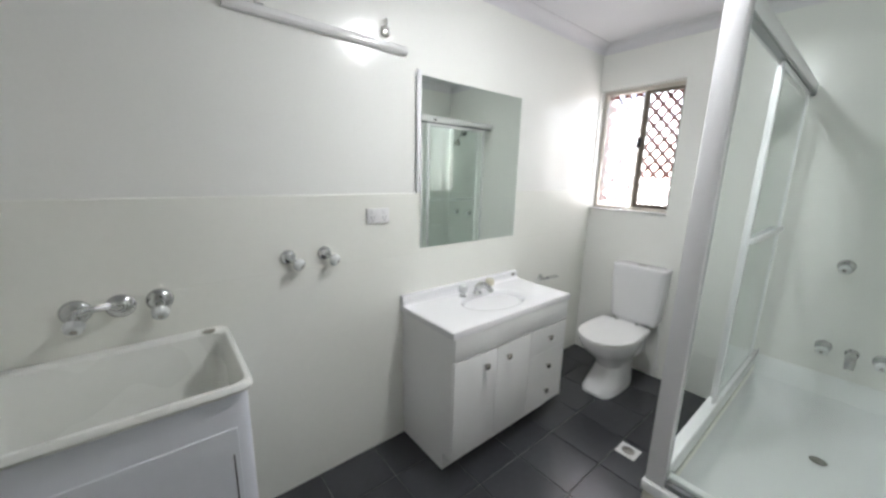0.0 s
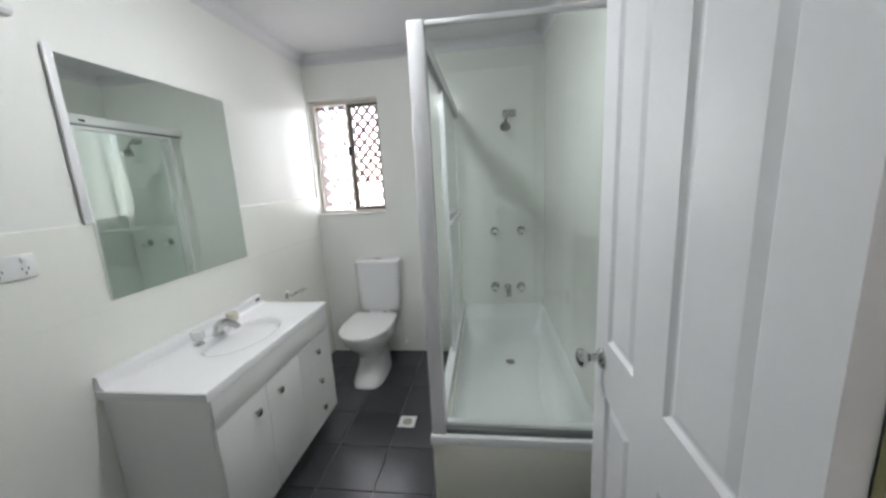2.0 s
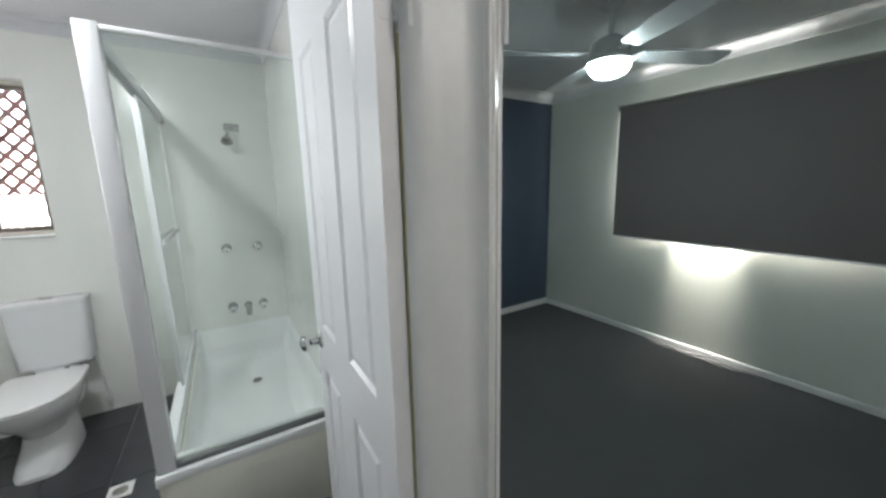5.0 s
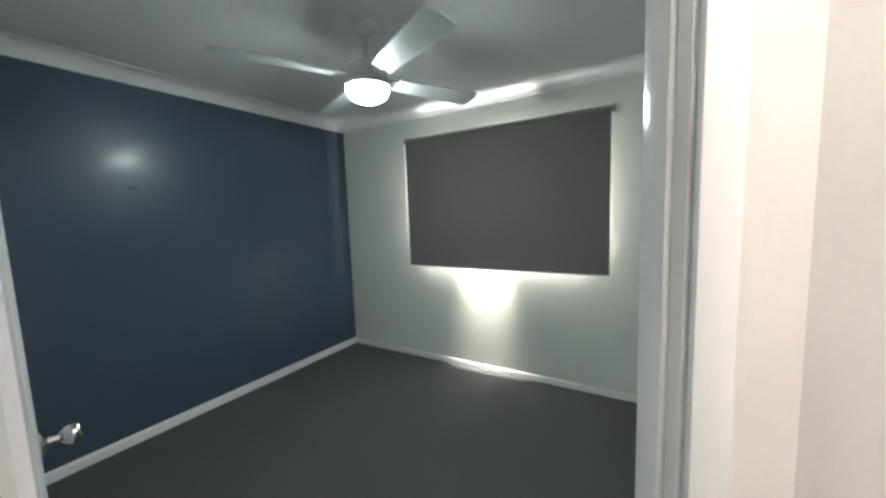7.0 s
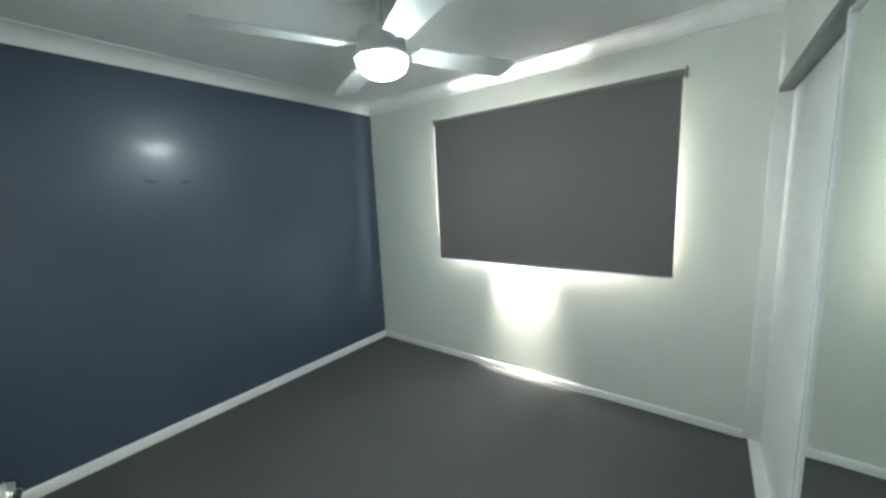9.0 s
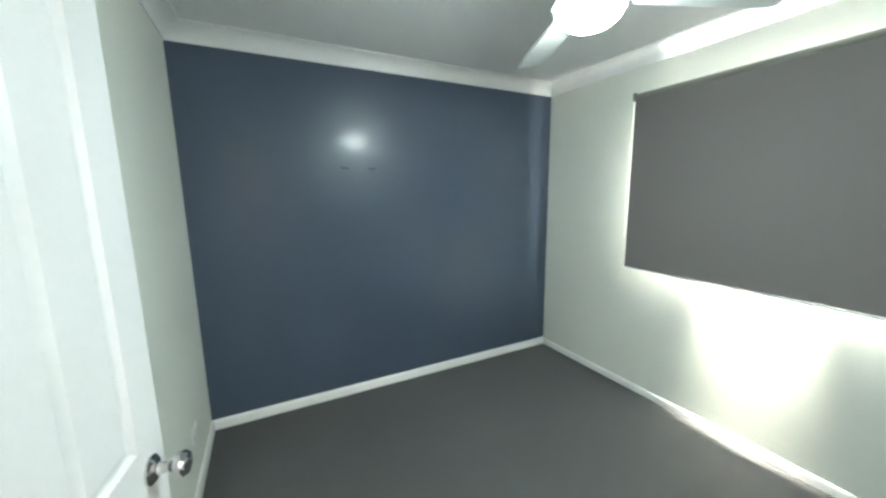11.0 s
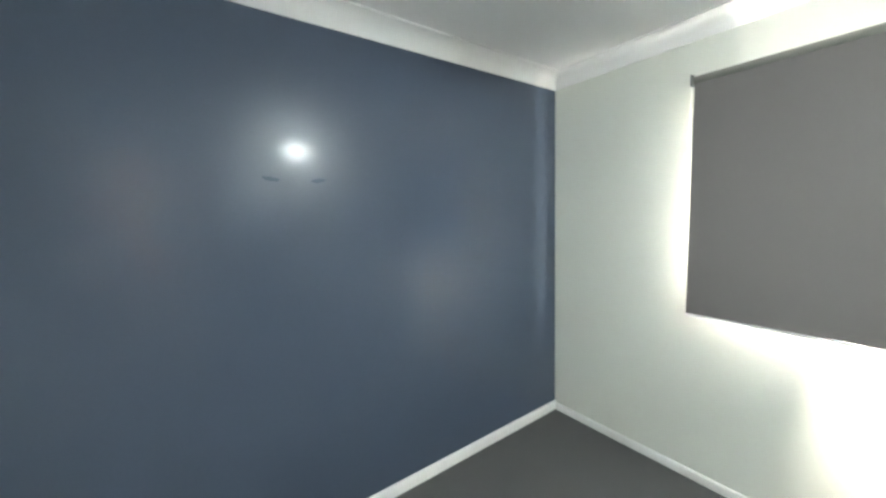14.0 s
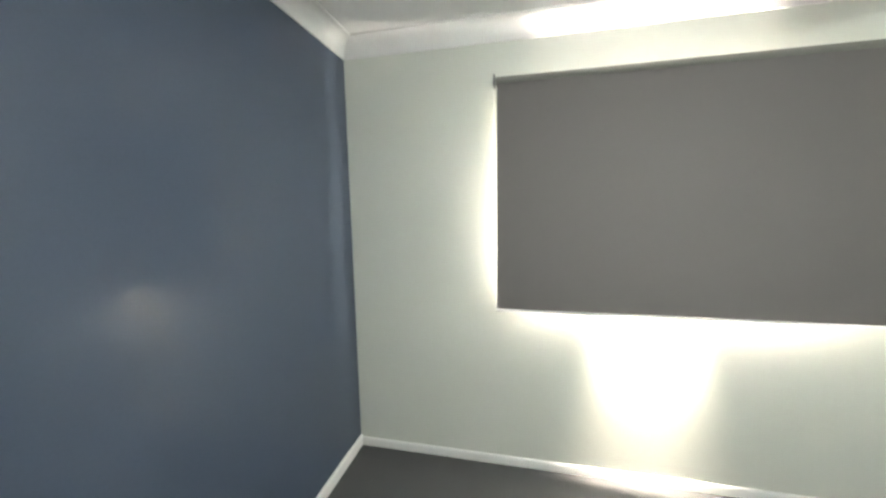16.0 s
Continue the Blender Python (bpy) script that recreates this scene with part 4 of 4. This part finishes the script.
bl = thing("ceiling_light", (-0.502, 1.274, H), "small round opal lamp in a white ceiling holder", "ceiling light")
part("batten_holder", turned([(0.002, 0), (0.050, 0), (0.050, -0.012), (0.030, -0.026), (0.026, -0.060), (0.070, -0.066), (0.074, -0.074), (0.074, -0.080), (0.002, -0.080)], 30, "z", (-0.502, 1.274, H)), PLASTIC, bl)
part("diffuser", turned([(0.073, -0.0805), (0.073, -0.086), (0.066, -0.094), (0.044, -0.101), (0.002, -0.104)], 30, "z", (-0.502, 1.274, H)), BATH_LAMP, bl, "glowing opal diffuser")

# added fixture out of view; it stands in for the hall's unknown light
hl = thing("hall_fill_light", (0.80, -1.15, H), "added round fill light on the hall ceiling", "ceiling light")
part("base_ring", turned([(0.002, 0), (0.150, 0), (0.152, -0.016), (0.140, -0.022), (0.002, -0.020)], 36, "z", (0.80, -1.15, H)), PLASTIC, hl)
part("diffuser", turned([(0.135, -0.023), (0.132, -0.045), (0.110, -0.072), (0.070, -0.090), (0.030, -0.097), (0.002, -0.098)], 36, "z", (0.80, -1.15, H)), HALL_FILL, hl, "glowing opal diffuser")

# ---------------------------------------------------------------- bedroom window and blind
w2 = thing("window_2", (XWIN + 0.10, 0.93, bz0), "white aluminium bedroom window behind the blind", "window")
w2["kind"] = "structure"
ax0, ax1 = XWIN + 0.09, XWIN + 0.13
part("window_frame", boxes((ax0, ax1, by0, by0 + 0.035, bz0, bz1), (ax0, ax1, by1 - 0.035, by1, bz0, bz1), (ax0, ax1, by0 + 0.035, by1 - 0.035, bz1 - 0.035, bz1), (ax0, ax1, by0 + 0.035, by1 - 0.035, bz0, bz0 + 0.035), (ax0, ax1, 0.91, 0.95, bz0 + 0.035, bz1 - 0.035), bevel=0.003), ALU_WHITE, w2)
for y0, y1 in ((by0 + 0.03, 0.915), (0.945, by1 - 0.03)):
    p = part("pane", boxes((ax0 + 0.018, ax0 + 0.022, y0, y1, bz0 + 0.03, bz1 - 0.03)), PANE, w2, smooth=False)
    p.visible_shadow = False
part("window_sill", boxes((XWIN - 0.010, ax0, by0, by1, bz0 - 0.010, bz0 + 0.004), bevel=0.003), TRIM_PAINT, w2)

BXF = 3.270
blind = thing("roller_blind", (BXF, 0.93, 0.92), "dark grey blockout roller blind pulled down over the window", "roller blind")
part("fabric", boxes((BXF, BXF + 0.0010, 0.055, 1.812, 0.938, 2.105)), BLIND, blind, smooth=False)
part("fabric_backing", boxes((BXF + 0.0012, BXF + 0.0018, 0.055, 1.812, 0.938, 2.105)), BLIND_BACK, blind, "white coated back of the fabric", smooth=False)
part("roller_tube", turned([(0.002, 0.0), (0.021, 0.0), (0.021, 1.77), (0.002, 1.77)], 28, "y", (BXF + 0.014, 0.048, 2.105)), BLIND_TUBE, blind)
for y0 in (0.036, 1.822):
    part("bracket", boxes((BXF - 0.008, XWIN - 0.0005, y0, y0 + 0.008, 2.080, 2.135), bevel=0.003), ALU_GREY, blind)
part("bottom_rail", boxes((BXF - 0.005, BXF + 0.007, 0.053, 1.814, 0.922, 0.9375), bevel=0.003), ALU_WHITE, blind, "pale metal bottom rail")
part("chain", tube([(BXF + 0.010, 1.828, 2.08), (BXF + 0.006, 1.831, 1.6), (BXF + 0.008, 1.832, 1.16)], 0.0022, 8), PLASTIC, blind, "thin white operating chain")

# ---------------------------------------------------------------- wardrobe
wr = thing("sliding_wardrobe_doors", (2.2, YC, 0.0), "white and mirrored sliding wardrobe doors in white tracks", "wardrobe doors")
x0, x1 = 1.215, XWIN - 0.001
part("floor_track", boxes((x0, x1, YC - 0.085, YC - 0.004, 0.0005, 0.014), bevel=0.002), ALU_WHITE, wr)
part("head_track", boxes((x0, x1, YC - 0.085, YC - 0.002, 1.925, 1.9495), bevel=0.002), ALU_GREY, wr)
part("end_trim", boxes((x1 - 0.018, x1, YC - 0.085, YC + 0.012, 0.0145, 1.962), bevel=0.003), TRIM_PAINT, wr, "white vertical end trim")
d1 = part("sliding_panel", boxes((2.19, x1 - 0.02, YC - 0.072, YC - 0.056, 0.016, 1.923), bevel=0.002), MELAMINE, wr, "plain white sliding panel")
part("panel_stile", boxes((2.18, 2.205, YC - 0.078, YC - 0.050, 0.016, 1.923), bevel=0.003), ALU_WHITE, d1)
d2 = part("mirror_panel", boxes((x0 + 0.02, 2.235, YC - 0.034, YC - 0.026, 0.036, 1.904)), MIRROR, wr, "tall mirrored sliding panel", smooth=False)
part("mirror_frame", boxes((2.235, 2.258, YC - 0.042, YC - 0.018, 0.016, 1.923), (x0, x0 + 0.02, YC - 0.042, YC - 0.018, 0.016, 1.923), (x0 + 0.02, 2.235, YC - 0.040, YC - 0.020, 0.016, 0.036), (x0 + 0.02, 2.235, YC - 0.040, YC - 0.020, 1.904, 1.923), bevel=0.002), ALU_WHITE, d2)

# ---------------------------------------------------------------- ceiling fan
FC = (1.965, 1.075)
fan = thing("ceiling_fan", (FC[0], FC[1], H), "white four blade ceiling fan with a glowing light", "ceiling fan")
part("canopy", turned([(0.002, 0), (0.065, 0), (0.063, -0.03), (0.030, -0.055), (0.014, -0.06), (0.002, -0.06)], 30, "z", (*FC, H)), FAN_WHITE, fan)
part("downrod", turned([(0.002, 0), (0.012, 0), (0.012, 0.14), (0.002, 0.14)], 16, "z", (*FC, 2.205)), FAN_WHITE, fan)
part("motor", turned([(0.002, 0.11), (0.055, 0.108), (0.095, 0.085), (0.105, 0.06), (0.105, 0.02), (0.090, 0.0), (0.002, 0.0)], 36, "z", (*FC, 2.104)), FAN_WHITE, fan)
part("lamp_collar", turned([(0.002, 0.024), (0.095, 0.024), (0.112, 0.014), (0.114, 0.0), (0.002, 0.0)], 36, "z", (*FC, 2.082)), FAN_WHITE, fan)
part("lamp_dome", turned([(0.109, 0.0), (0.107, -0.018), (0.094, -0.042), (0.068, -0.060), (0.035, -0.069), (0.002, -0.071)], 36, "z", (*FC, 2.081)), FAN_LAMP, fan, "glowing cool white glass dome")
for q in range(4):
    ang = radians(-25 + 90 * q)
    m = Matrix.Translation((*FC, 2.126)) @ Matrix.Rotation(ang, 4, "Z") @ Matrix.Rotation(radians(-11), 4, "X")
    bm = bmesh.new()
    outline = [(0.17, -0.052), (0.40, -0.066), (0.66, -0.074), (0.685, -0.062), (0.695, -0.03), (0.685, 0.062), (0.66, 0.074), (0.40, 0.066), (0.17, 0.052)]
    prism(bm, outline, -0.003, 0.003)
    bm.transform(m)
    blade = part("blade", bm, FAN_WHITE, fan, smooth=False)
    bm = boxes((0.085, 0.22, -0.022, 0.022, 0.0035, 0.008), bevel=0.002)
    bm.transform(m)
    part("blade_iron", bm, FAN_WHITE, blade)

# ---------------------------------------------------------------- bathroom floor tiles
floor = bpy.data.objects["floor_bathroom"]
PITCH, GAP = 0.2875, 0.0045
shared = None
ys = [1.424 + PITCH * k for k in range(-9, 6)]
xs = [-0.567 + PITCH * k for k in range(-4, 5)]
for xa in xs:
    for ya in ys:
        tx0, tx1 = max(xa + GAP / 2, XW + 0.010), min(xa + PITCH - GAP / 2, 0.472)
        ty0, ty1 = max(ya + GAP / 2, YS + 0.003), min(ya + PITCH - GAP / 2, YN - 0.003)
        if tx1 - tx0 < 0.012 or ty1 - ty0 < 0.012 or (tx0 > -0.20 and ty0 > 1.40):
            continue
        if tx1 > 0.43 and (ty1 > 0.36 or ty0 < -0.39):
            tx1 = XE - 0.008
        full = abs(tx1 - tx0 - (PITCH - GAP)) < 1e-4 and abs(ty1 - ty0 - (PITCH - GAP)) < 1e-4
        if full and shared:
            ob = new("tile", shared)
            ob.parent = floor
        else:
            bm = boxes((tx0, tx1, ty0, ty1, -0.0058, 0.0), bevel=0.0012, seg=1)
            ob = new("tile", mesh_of("tile", bm, TILE, ((tx0 + tx1) / 2, (ty0 + ty1) / 2, 0), False))
            ob.parent = floor
            if full:
                shared = ob.data
        ob.location = ((tx0 + tx1) / 2, (ty0 + ty1) / 2, random.uniform(-0.0004, 0.0004))
